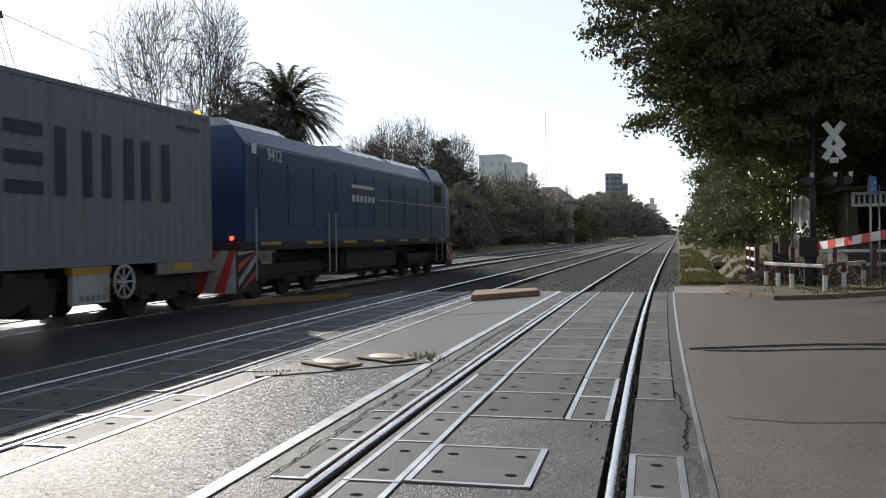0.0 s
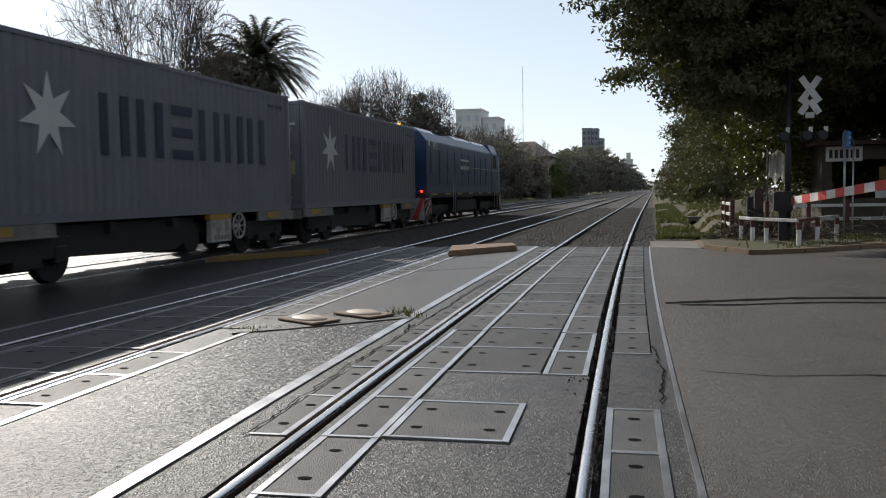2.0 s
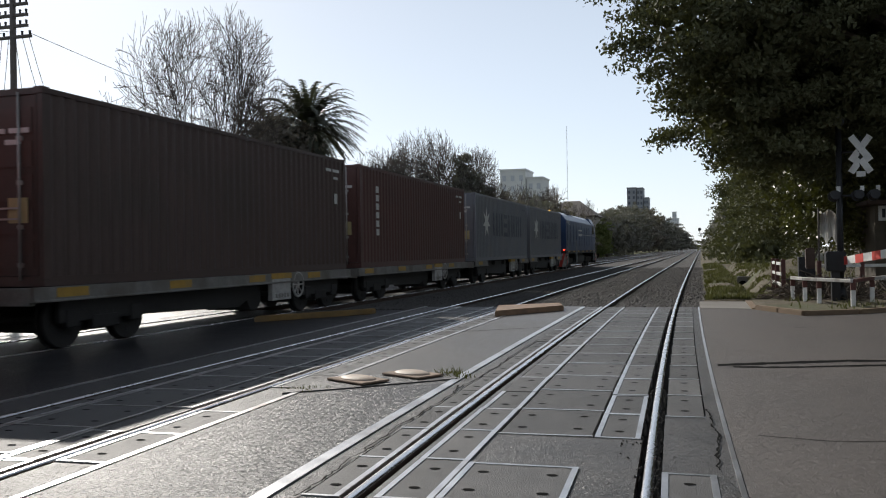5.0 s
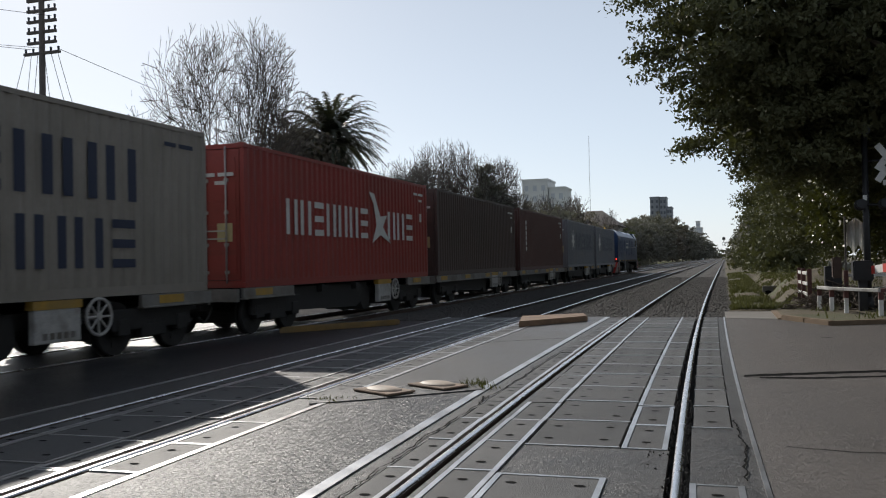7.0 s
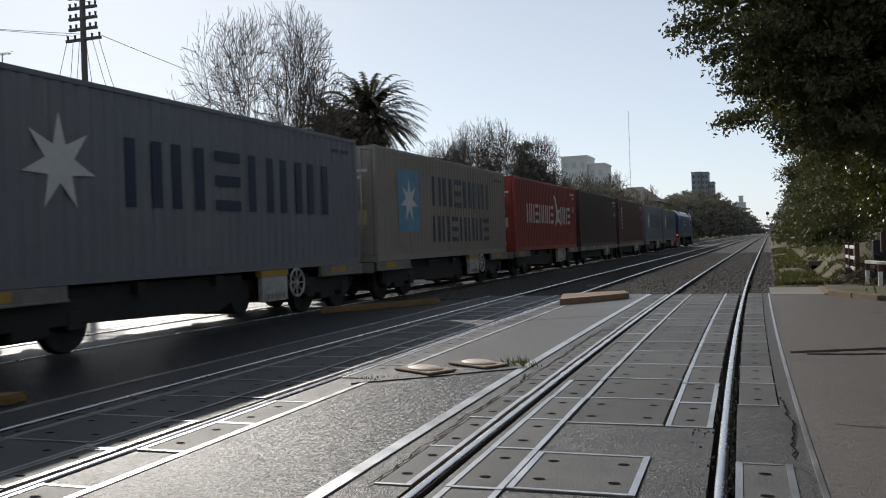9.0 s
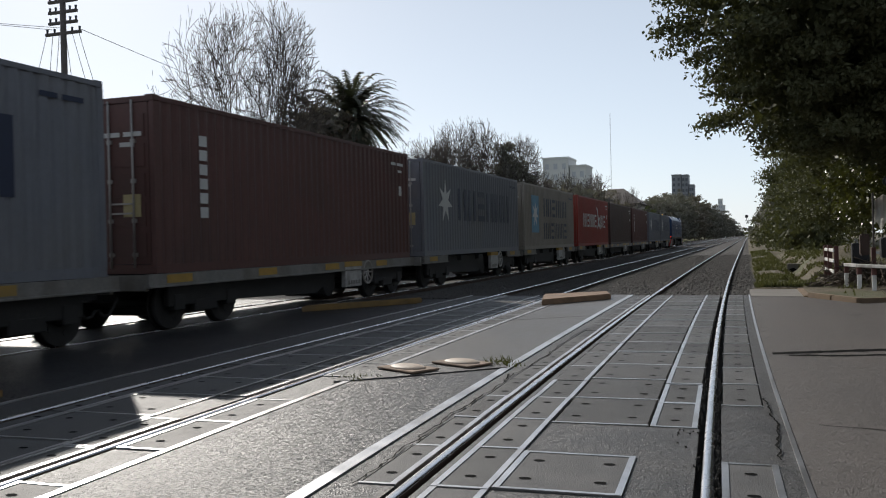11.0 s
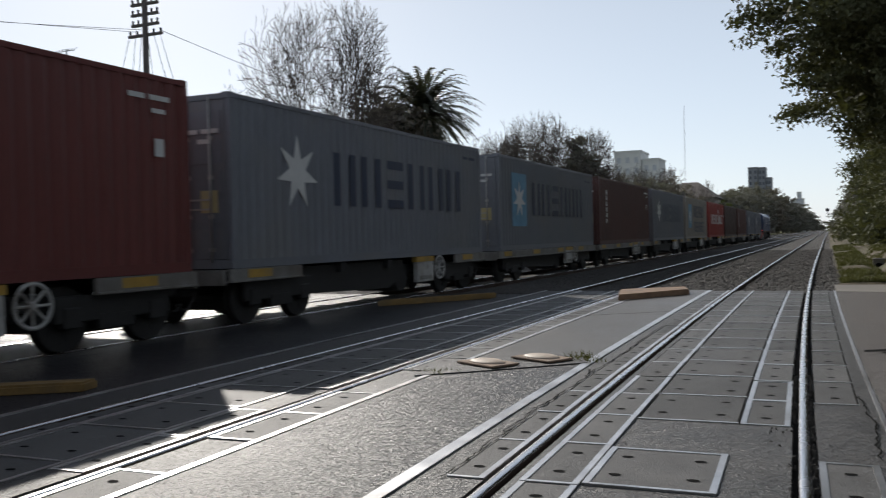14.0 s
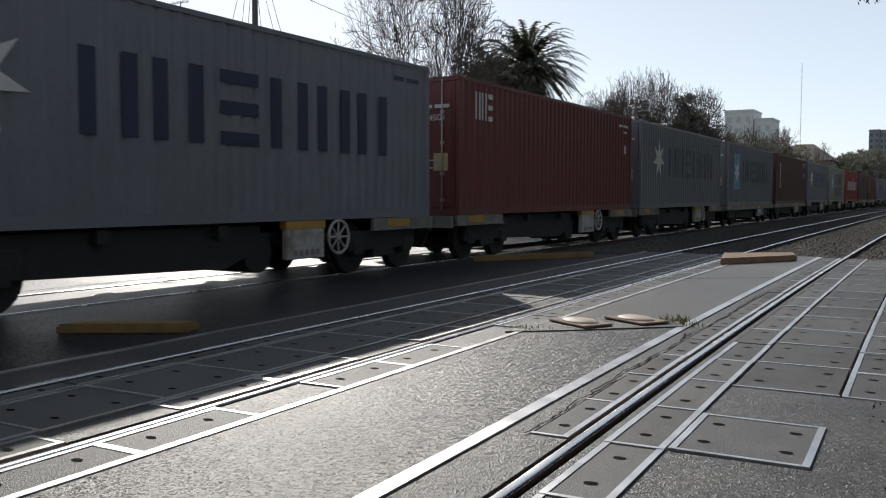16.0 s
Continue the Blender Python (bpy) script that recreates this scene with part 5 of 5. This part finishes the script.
for k, (p, q) in enumerate(zip(run, run[1:])):
    bar(fe2, (*p, 0.6), (*q, 0.6), 0.13, 0.08, DULLWHITE if k != 3 else PAINT_MAROON)
fe3 = thing("guard_fence", "white rails on dark posts behind the barrier machine", "fence", pose(0, 0, 0.03))
for x, y in ((3.3, 28.3), (4.5, 28.5), (5.6, 28.6), (6.8, 28.8)):
    post(fe3, x, y, 1.0, 0.06, PAINT_MAROON)
for z in (0.45, 0.85):
    bar(fe3, (3.25, 28.3, z), (6.9, 28.8, z), 0.05, 0.09, PAINT_W)

# crossing signal with crossbucks
sg = thing("crossing_signal", "black crossing signal post with white crossbucks", "railway signal", pose(3.47, 25.3, 0.03))
b = bmesh.new()
tube(b, (0, 0, -0.2), (0, 0, 4.65), 0.085, 0.075, n=14)
tube(b, (0, 0, 0), (0, 0, 0.35), 0.16, 0.12, n=14)
part("post", b, BLACKPAINT, sg)
b = bmesh.new()
tube(b, (0, -0.12, 4.72), (0, 0.1, 4.72), 0.14, n=16)
part("bell", b, BLACKPAINT, sg)
for cz, up in ((3.98, True), (3.6, False)):
    for s in (-1, 1):
        b = bmesh.new()
        if up:
            box(b, -0.4, 0.4, -0.012, 0.012, -0.085, 0.085)
            m = pose(0.51, -0.12 - 0.014 * s, cz, 0, s * 54, 0)
        else:
            box(b, 0.0, 0.42, -0.012, 0.012, -0.085, 0.085)
            m = pose(0.51, -0.12 - 0.014 * s, cz + 0.1, 0, 90 - s * 34, 0)
        bevel(b, 0.005)
        part("crossbuck_board", b, PAINT_W, sg, "white painted board", at=m)
b = bmesh.new()
box(b, 0.4, 0.62, -0.15, -0.12, 3.24, 3.38)
part("number_plate", b, PAINT_W, sg, "small white plate")
b = bmesh.new()
tube(b, (0, 0, 3.9), (0.5, -0.1, 3.9), 0.03, n=8)
tube(b, (0.5, -0.1, 4.3), (0.5, -0.1, 3.25), 0.025, n=8)
tube(b, (-0.2, -0.05, 2.75), (0.85, -0.05, 2.75), 0.035, n=8)
part("bracket", b, BLACKPAINT, sg)
for x in (-0.15, 0.42, 0.8):
    lt = bmesh.new()
    tube(lt, (x, -0.02, 2.75), (x, -0.14, 2.75), 0.15, n=18)
    tube(lt, (x, -0.14, 2.75), (x, -0.42, 2.77), 0.11, 0.12, n=14)
    hd = part("lamp_head", lt, BLACKPAINT, sg)
    lt = bmesh.new()
    box(lt, x + 0.06, x + 0.16, -0.16, -0.15, 2.86, 3.0)
    part("reflector", lt, PAINT_W, hd)

# barrier machine and arm
bx = thing("barrier_machine", "black crossing barrier machine with a red and white arm", "barrier", pose(3.3, 25.0, 0.03))
b = bmesh.new()
box(b, -0.24, 0.24, -0.2, 0.2, 0.78, 1.3)
bevel(b, 0.03, 2)
part("housing", b, BLACKPAINT, bx)
b = bmesh.new()
box(b, -0.1, 0.1, -0.1, 0.1, -0.15, 0.8)
part("stand", b, BLACKPAINT, bx)
b = bmesh.new()
box(b, -0.72, -0.5, -0.12, 0.12, 0.85, 1.4)
bevel(b, 0.03, 2)
part("counterweight", b, RUST, bx, "dark rusty counterweight plates")
arm_dir = Vector((0.26, -1.0, 0.085)).normalized()
aq = arm_dir.to_track_quat("X", "Z").to_matrix().to_4x4()
aq.translation = Vector((0.14, 0.1, 1.03))
b = bmesh.new()
box(b, 0, 7.5, -0.03, 0.03, -0.1, 0.1)
arm = part("arm", b, PAINT_W, bx, "white arm with red bands", at=aq)
for k in range(8):
    b = bmesh.new()
    box(b, 0.05 + k * 0.92, 0.5 + k * 0.92, -0.034, 0.034, -0.104, 0.104)
    part("red_band", b, PAINT_R, arm, "red painted band")

# brushwood heaped behind the corner rails
r = np.random.RandomState(31)
SV, SF = [], []
for k in range(900):
    px, py = 3.3 + r.normal() * 0.75, 27.0 + r.normal() * 0.8
    pz = 0.05 + 0.6 * r.rand() * math.exp(-((px - 3.2) ** 2 + (py - 27.1) ** 2) / 1.2)
    a, e, ln, w = r.rand() * math.tau, r.normal() * 0.35, r.uniform(0.25, 1.0), r.uniform(0.006, 0.02)
    d = np.array((math.cos(a) * math.cos(e), math.sin(a) * math.cos(e), math.sin(e))) * ln / 2
    s = np.cross(d, (0.2, 0.3, 1.0))
    s = s / np.linalg.norm(s) * w
    u = np.cross(d, s)
    u = u / np.linalg.norm(u) * w
    c = np.array((px, py, max(pz, 0.04 + abs(d[2]))))
    o = len(SV)
    for q in (c - d, c + d * 0.98):
        SV += [q + s, q - 0.5 * s + 0.87 * u, q - 0.5 * s - 0.87 * u]
    SF += [(o, o + 1, o + 4, o + 3), (o + 1, o + 2, o + 5, o + 4), (o + 2, o, o + 3, o + 5)]
tagged(new("brushwood", raw("brushwood", SV, SF, BARK)), "heap of dry brown branches behind the corner rails", "branches", kind="stuff")

# blue street sign
ss = thing("street_sign", "blue street sign plates on a grey pole", "street sign", pose(5.05, 26.2, 0.03))
b = bmesh.new()
tube(b, (0, 0, -0.2), (0, 0, 2.95), 0.03, n=10)
part("pole", b, GREYMETAL, ss)
b = bmesh.new()
box(b, 0.0, 0.03, -0.35, 0.35, 2.45, 2.9)
part("plate", b, SIGNBLUE, ss, "blue enamel plate")
b = bmesh.new()
box(b, 0.05, 0.15, -0.045, -0.03, 2.45, 2.9)
pl = part("plate", b, SIGNBLUE, ss, "blue enamel plate")
b = bmesh.new()
for k in range(2):
    box(b, 0.075, 0.125, -0.051, -0.044, 2.55 + k * 0.16, 2.62 + k * 0.16)
part("writing_bar", b, PAINT_W, pl)
ss2 = thing("sign_pole", "thin grey pole beside the street sign", "pole", pose(5.35, 26.6, 0.03))
b = bmesh.new()
tube(b, (0, 0, -0.2), (0, 0, 2.7), 0.022, n=8)
part("pole", b, GREYMETAL, ss2)

# hut behind the corner
hut = thing("hut", "low shaded hut with a pale board and open front", "hut", pose(8.5, 31.0, 0.05))
HUTWALL = mat("hut_wall", (0.075, 0.062, 0.045), 0.9, var=0.3, scale=2)
for nm, x0, x1, y0, y1, z0, z1 in (("wall", -2.9, 4.0, 0, 0.2, -0.2, 1.0), ("wall", -3.2, -2.9, 0, 4, -0.2, 2.7), ("wall", 3.8, 4.0, 0.2, 3.8, -0.2, 2.7),
                                   ("wall", -2.9, 4.0, 3.8, 4, -0.2, 2.7), ("lintel", -2.9, 4.0, 0, 0.2, 2.25, 2.7), ("pillar", 0.6, 0.9, 0, 0.2, 1.0, 2.25)):
    b = bmesh.new()
    box(b, x0, x1, y0, y1, z0, z1)
    part(nm, b, HUTWALL, hut)
b = bmesh.new()
box(b, -3.5, 4.3, -0.5, 4.3, 2.72, 2.85)
part("roof", b, RUST, hut)
b = bmesh.new()
box(b, -3.1, -2.0, -0.06, -0.02, 2.2, 2.68)
bo = part("board", b, PAINT_W, hut, "pale board with illegible dark writing")
b = bmesh.new()
for k in range(6):
    box(b, -3.0 + k * 0.16, -2.9 + k * 0.16, -0.066, -0.06, 2.3, 2.58)
part("writing_bar", b, BLACKPAINT, bo)
b = bmesh.new()
box(b, -1.6, 1.8, -0.05, -0.01, 1.0, 1.25)
part("ledge", b, PAINT_W, hut, "pale ledge")
b = bmesh.new()
box(b, -1.5, 0.4, -0.06, -0.02, 1.32, 2.0)
part("board", b, KERB_Y, hut, "faded ochre board")

# relay cabinet, hanging white sheet, branches
cb = thing("relay_cabinet", "small grey relay cabinet beside the signal", "cabinet", pose(2.85, 27.4, 0.02))
b = bmesh.new()
box(b, -0.22, 0.22, -0.16, 0.16, -0.1, 1.15)
bevel(b, 0.015)
part("body", b, BLACKPAINT, cb)
b = bmesh.new()
box(b, -0.19, 0.19, -0.175, -0.16, 0.1, 1.1)
part("door", b, BLACKPAINT, cb)
b = bmesh.new()
prev = None
for k in range(13):
    x = 3.4 + k * 0.04
    y = 29.0 + 0.07 * math.sin(k * 1.3)
    cur = (b.verts.new((x, y, 1.65 + 0.12 * math.sin(k * 0.9))), b.verts.new((x + 0.04, y + 0.04, 2.6 - 0.03 * abs(k - 6))))
    if prev:
        b.faces.new((prev[0], cur[0], cur[1], prev[1]))
    prev = cur
bmesh.ops.solidify(b, geom=list(b.faces), thickness=0.012)
sh = solid("hanging_sheet", b, PAINT_W, "crumpled white sheet hung between two stakes", "sheet")
for x in (3.39, 3.92):
    b = bmesh.new()
    tube(b, (x, 29.03, -0.1), (x, 29.03, 2.65), 0.03, n=7)
    part("stake", b, WOODPOLE, sh)
r = random.Random(8)
b = bmesh.new()
for k in range(160):
    x, y = r.uniform(2.4, 6.5), r.uniform(25.6, 28.4)
    a = r.uniform(0, math.tau)
    ln = r.uniform(0.3, 1.3)
    z = 0.05 + r.random() ** 2 * 0.5
    tube(b, (x, y, z), (x + ln * math.cos(a), y + ln * math.sin(a) * 0.6, max(0.05, z + r.uniform(-0.3, 0.25))), r.uniform(0.008, 0.025), 0.005, n=4)
solid("branch_pile", b, TWIG, "loose pile of dead cut branches on the verge", "branches", kind="stuff")

# culvert headwall in the ditch
b = bmesh.new()
box(b, 1.55, 2.25, 44.0, 44.25, -0.7, 0.1)
bevel(b, 0.02)
cv = solid("culvert", b, CONCRETE, "small concrete culvert headwall in the ditch", "culvert")
b = bmesh.new()
# closed black disc, the pipe's inner shade put into its colour
tube(b, (1.8, 43.97, -0.3), (1.8, 44.0, -0.3), 0.2, n=16)
part("pipe_mouth", b, FLAT_DARK, cv)

# signal on a bracket far along the line
gs = thing("bracket_signal", "railway signal on a bracket gantry far along the line", "railway signal", pose(2.6, 250, -0.2))
b = bmesh.new()
tube(b, (0, 0, 0), (0, 0, 5.9), 0.16, n=8)
for z in (4.9, 5.6):
    box(b, -3.4, 0.1, -0.08, 0.08, z, z + 0.1)
for k in range(9):
    box(b, -3.4 + k * 0.42, -3.34 + k * 0.42, -0.06, 0.06, 4.9, 5.6)
part("gantry", b, GREYMETAL, gs)
b = bmesh.new()
tube(b, (-3.0, 0, 5.6), (-3.0, 0, 6.5), 0.06, n=6)
tube(b, (-3.0, -0.1, 6.7), (-3.0, 0.1, 6.7), 0.45, n=14)
part("signal_head", b, BLACKPAINT, gs)

# ---- left of the line ----
bm = bmesh.new()
ysl = list(np.arange(21.5, 120, 3)) + list(np.arange(120, 1300, 60))
xl = (-60, -30, -24, -22, -20.5, -19.3, -18.45)
grid = [[bm.verts.new((x, y, -0.05 + (0.35 + 0.15 * noise.noise((x * 0.4, y * 0.3, 1)) if x < -19 else 0))) for x in xl] for y in ysl]
for ra, rb in zip(grid, grid[1:]):
    for k in range(len(xl) - 1):
        bm.faces.new((ra[k], ra[k + 1], rb[k + 1], rb[k])).smooth = True
solid("grass_bank", bm, GRASS, "low grass bank along the far side of the line", "grass bank", kind="structure")

wl = thing("boundary_wall", "stained low boundary wall with pale posts", "wall", kind="structure")
for k in range(40):
    y = 30 + k * 3.0
    b = bmesh.new()
    box(b, -23.3, -23.1, y, y + 2.86, -0.4, 2.0 + 0.15 * (k % 3 == 0))
    part("panel", b, BLOCKWALL, wl)
    b = bmesh.new()
    box(b, -23.35, -23.0, y - 0.14, y, -0.4, 2.3)
    bevel(b, 0.02)
    part("post", b, CONCRETE, wl)


def house(label, x0, x1, y0, y1, h, ridge, wall, name="house"):
    o = thing(name, label, "house")
    b = bmesh.new()
    box(b, x0, x1, y0, y1, -0.5, h)
    part("wall", b, wall, o)
    b = bmesh.new()
    e = 0.5
    base = [(x0 - e, y0 - e), (x1 + e, y0 - e), (x1 + e, y1 + e), (x0 - e, y1 + e)]
    v = [b.verts.new((x, y, h + 0.01)) for x, y in base]
    q = 0.3 * (x1 - x0)
    t = [b.verts.new((x0 + q * 0.3, (y0 + y1) / 2, ridge)), b.verts.new((x1 - q * 1.6, (y0 + y1) / 2, ridge))]
    for f in ((v[0], v[1], t[1], t[0]), (v[1], v[2], t[1]), (v[2], v[3], t[0], t[1]), (v[3], v[0], t[0]), (v[3], v[2], v[1], v[0])):
        b.faces.new(f)
    part("roof", b, ROOF, o)
    for k in range(int((x1 - x0) / 2.4)):
        for z in (1.0, 4.2):
            if z + 1.6 < h:
                b = bmesh.new()
                x = x0 + 0.7 + k * 2.4
                box(b, x, x + 1.1, y0 - 0.04, y0 + 0.05, z, z + 1.5)
                part("window", b, PANE, o)
                b = bmesh.new()
                y = y0 + 1.0 + k * 2.6
                if y + 1.1 < y1:
                    box(b, x1 - 0.05, x1 + 0.04, y, y + 1.1, z, z + 1.5)
                    part("window", b, PANE, o)
    return o


house("beige two-storey house with a hipped tiled roof among trees", -25.5, -18.6, 160, 174, 7.6, 10.7, WALL_B)
house("low rendered house behind the boundary wall", -33, -26, 66, 78, 3.6, 5.2, WALL_B)
house("pale low house with a grey roof beside the line", -23.0, -19.2, 196, 206, 3.0, 4.4, WALL_W)


def tower(label, blocks, wall, floors, cols):
    o = thing("tower_block", label, "building")
    for x0, x1, y0, y1, z1 in blocks:
        b = bmesh.new()
        box(b, x0, x1, y0, y1, -0.5, z1)
        part("wall", b, wall, o)
        b = bmesh.new()
        box(b, x0 - 0.2, x1 + 0.2, y0 - 0.2, y1 + 0.2, z1, z1 + 0.5)
        part("roof", b, wall, o)
        n = max(2, int((x1 - x0) / cols))
        b0 = bmesh.new()
        box(b0, -0.55, 0.55, -0.06, 0.06, -0.8, 0.8)
        me = mesh("window", b0, PANE_P if wall is WALL_W else PANE)
        for f in range(floors):
            z = z1 - 2.2 - f * 3.0
            for k in range(n):
                piece("window", me, o, pose(x0 + (k + 0.5) * (x1 - x0) / n, y0 - 0.05, z))
    return o


tower("pale high apartment block beyond the trees", [(-55.6, -48.2, 250, 262, 24.6), (-48.0, -43.4, 251, 262, 22.2)], WALL_W, 5, 2.2)
tower("dark glass tower block far along the line", [(-39.2, -34.2, 500, 515, 35.2), (-34.0, -30.5, 500.5, 515, 35.0), (-30.3, -27.6, 501, 515, 29.5)], WALL_G, 6, 2.0)
tower("hazy pale tower far along the line", [(-24, -15, 650, 660, 22.5), (-19.5, -16.5, 649, 651, 27.0)], WALL_W, 4, 2.5)

# radio mast
ms = thing("radio_mast", "thin tall lattice radio mast", "mast", pose(-28.9, 200, -0.5))
b = bmesh.new()
for k in range(3):
    a = k * math.tau / 3
    tube(b, (0.09 * math.cos(a), 0.09 * math.sin(a), 0), (0.05 * math.cos(a), 0.05 * math.sin(a), 30), 0.02, n=5)
for k in range(60):
    a, c = k % 3 * math.tau / 3, (k + 1) % 3 * math.tau / 3
    tube(b, (0.08 * math.cos(a), 0.08 * math.sin(a), k * 0.5), (0.08 * math.cos(c), 0.08 * math.sin(c), k * 0.5 + 0.5), 0.01, n=4)
part("lattice", b, GREYMETAL, ms)


# ---- telegraph poles and wires ----
def telegraph_pole(x, y, h, arms, label, wide=1.3):
    o = thing("telegraph_pole", label, "utility pole", pose(x, y, 0), "telegraph poles")
    b = bmesh.new()
    tube(b, (0, 0, -0.5), (0, 0, h), 0.14, 0.1, n=10)
    part("pole", b, WOODPOLE, o)
    for k, z in enumerate(arms):
        b = bmesh.new()
        w = wide * (1.25 if k == 0 else 1.0) / 2
        box(b, -w, w, -0.06, 0.05, z - 0.05, z + 0.05)
        a = part("crossarm", b, WOODPOLE, o)
        b = bmesh.new()
        for s in (-0.92, -0.5, 0.5, 0.92):
            tube(b, (s * w, 0, z + 0.05), (s * w, 0, z + 0.2), 0.035, 0.05, n=7)
        tagged(part("insulator", b, GLASS_D, a, "small dark glass insulators"), kind="stuff")
    return o


ARMS = [9.62 + 0.4 * k for k in range(8)]
telegraph_pole(-24.2, 26.7, 12.8, ARMS, "tall weathered wooden telegraph pole with many crossarms")
telegraph_pole(-56.7, -12.8, 14.0, [z + 1.2 for z in ARMS], "tall weathered wooden telegraph pole with many crossarms")
telegraph_pole(-26.3, 81.0, 10.5, [8.6, 9.1, 9.6, 10.1], "weathered wooden telegraph pole with crossarms", 1.9)
telegraph_pole(-18.9, 128, 7.4, [6.9], "thin wooden pole beside the line", 0.8)
telegraph_pole(-18.4, 172, 6.6, [6.2], "thin wooden pole beside the line", 0.8)


def wire(p, q, sag, r=0.012):
    b = bmesh.new()
    p, q = Vector(p), Vector(q)
    prev = p
    for k in range(1, 17):
        u = k / 16
        c = p.lerp(q, u) - Vector((0, 0, 4 * sag * u * (1 - u)))
        tube(b, prev, c, r, n=4, caps=False)
        prev = c
    solid("overhead_wire", b, WIRE, "thin sagging overhead telegraph wire", "wire", "telegraph wires")


for dx, z, sag in ((-0.5, 9.8, 0.35), (0.1, 9.8, 0.7), (0.45, 10.98, 0.3), (0.5, 12.6, 0.4)):
    wire((-24.2 + dx, 26.7, z), (-56.7 + dx, -12.8, z + 1.2), sag)
wire((-23.5, 26.7, 9.75), (-26.3, 81, 8.7), 0.6)
r = random.Random(4)
for k in range(6):
    x = -0.75 + k * 0.3
    wire((-24.2 + x, 26.65, 9.6), (-24.2 + x * 2.2, 26.4 - r.uniform(-0.6, 0.6), 7.2), 0.05, 0.01)

bd = thing("bird", "small dark bird perched on a wire", "bird", pose(-24.2 + 0.45 - 1.2, 26.7 - 1.458, 10.98))
b = bmesh.new()
bmesh.ops.create_uvsphere(b, u_segments=12, v_segments=8, radius=1)
bmesh.ops.scale(b, vec=(0.07, 0.11, 0.09), verts=b.verts)
part("body", b, BLACKPAINT, bd, at=pose(0, 0, 0.1, 30))
b = bmesh.new()
bmesh.ops.create_uvsphere(b, u_segments=10, v_segments=6, radius=0.05)
part("head", b, BLACKPAINT, bd, at=pose(0, 0.07, 0.2))
b = bmesh.new()
box(b, -0.025, 0.025, -0.25, -0.06, -0.01, 0.01)
part("tail", b, BLACKPAINT, bd, at=pose(0, 0, 0.08, 25))

an = thing("tv_antenna", "television aerial on a thin mast behind the train", "aerial", pose(-43.5, 41.2, -0.4))
b = bmesh.new()
tube(b, (0, 0, 0), (0, 0, 14.3), 0.04, n=6)
part("mast", b, GREYMETAL, an)
b = bmesh.new()
tube(b, (-0.7, 0, 14.2), (0.7, 0, 14.2), 0.025, n=5)
for k in range(6):
    tube(b, (-0.65 + k * 0.26, -0.25, 14.2), (-0.65 + k * 0.26, 0.25, 14.2 + 0.18 * (k % 2)), 0.018, n=4)
part("elements", b, GREYMETAL, an)

# ---- loose ballast stones ----
def stones(n, y0, y1, seed):
    r = np.random.RandomState(seed)
    y = y0 + (y1 - y0) * r.rand(n) ** 1.7
    x = np.array([c1(v) for v in y]) + r.uniform(-8.2, 1.75, n)
    rel_x = x - np.array([c1(v) for v in y])
    off = x - np.array([c2(v) for v in y])
    keep = (np.abs(np.abs(rel_x) - 0.873) > 0.07) & (np.abs(np.abs(off + 0.05) - 0.873) > 0.09)
    x, y = x[keep], y[keep]
    m = len(x)
    s = r.uniform(0.022, 0.055, m)
    o = np.array([(1, 0, 0), (0, 1, 0), (-1, 0, 0), (0, -1, 0), (0, 0, 0.9), (0, 0, -0.9)], float)
    a = r.rand(m) * math.tau
    ca, sa = np.cos(a), np.sin(a)
    P = o[None] * s[:, None, None] * r.uniform(0.7, 1.3, (m, 6, 1))
    X = P[..., 0] * ca[:, None] - P[..., 1] * sa[:, None]
    Y = P[..., 0] * sa[:, None] + P[..., 1] * ca[:, None]
    Z = P[..., 2] + (-0.12 + r.uniform(-0.01, 0.03, m))[:, None]
    v = np.stack([X + x[:, None], Y + y[:, None], Z], -1).reshape(-1, 3)
    f0 = np.array([(0, 1, 4), (1, 2, 4), (2, 3, 4), (3, 0, 4), (1, 0, 5), (2, 1, 5), (3, 2, 5), (0, 3, 5)])
    f = (f0[None] + 6 * np.arange(m)[:, None, None]).reshape(-1, 3)
    tagged(new("ballast_stones", raw("ballast_stones", v, f, STONE)), "loose angular grey ballast stones between the rails", "ballast", kind="stuff")


stones(52000, 23.2, 75, 2)
# crumbs of ballast along the right-hand rail
b = bmesh.new()
r = random.Random(17)
for k in range(260):
    y = r.uniform(4.5, 9.5)
    side = r.choice((0.8, 0.925, 0.93))
    x = c1(y) + side + r.uniform(-0.02, 0.02) + (r.uniform(-0.18, 0) if 6.2 < y < 7 and side < 0.9 else 0)
    s = r.uniform(0.006, 0.018)
    tube(b, (x, y, -0.03), (x + r.uniform(-0.01, 0.01), y, r.uniform(-0.01, 0.012)), s, s * 0.4, n=5)
solid("gravel_crumbs", b, DARKSOIL, "crumbled dark asphalt along the rail", "gravel", kind="stuff")


# ---- what moves ----
def motions():
    for ob, d, z in movers:
        walk(ob, [(t, pose(-11.1, at_time(t) + d, z)) for t in (0, 2, 4, 6, 8, 10, 12, 14, 16)])
    n = 240
    for ob, y in spinning:
        rows = []
        for k in range(n + 1):
            t = 16.0 * k / n
            rows.append((t, pose(0, y, WHEEL_R + 0.008, -math.degrees((at_time(t) - 17.4) / WHEEL_R))))
        walk(ob, rows)


motions()
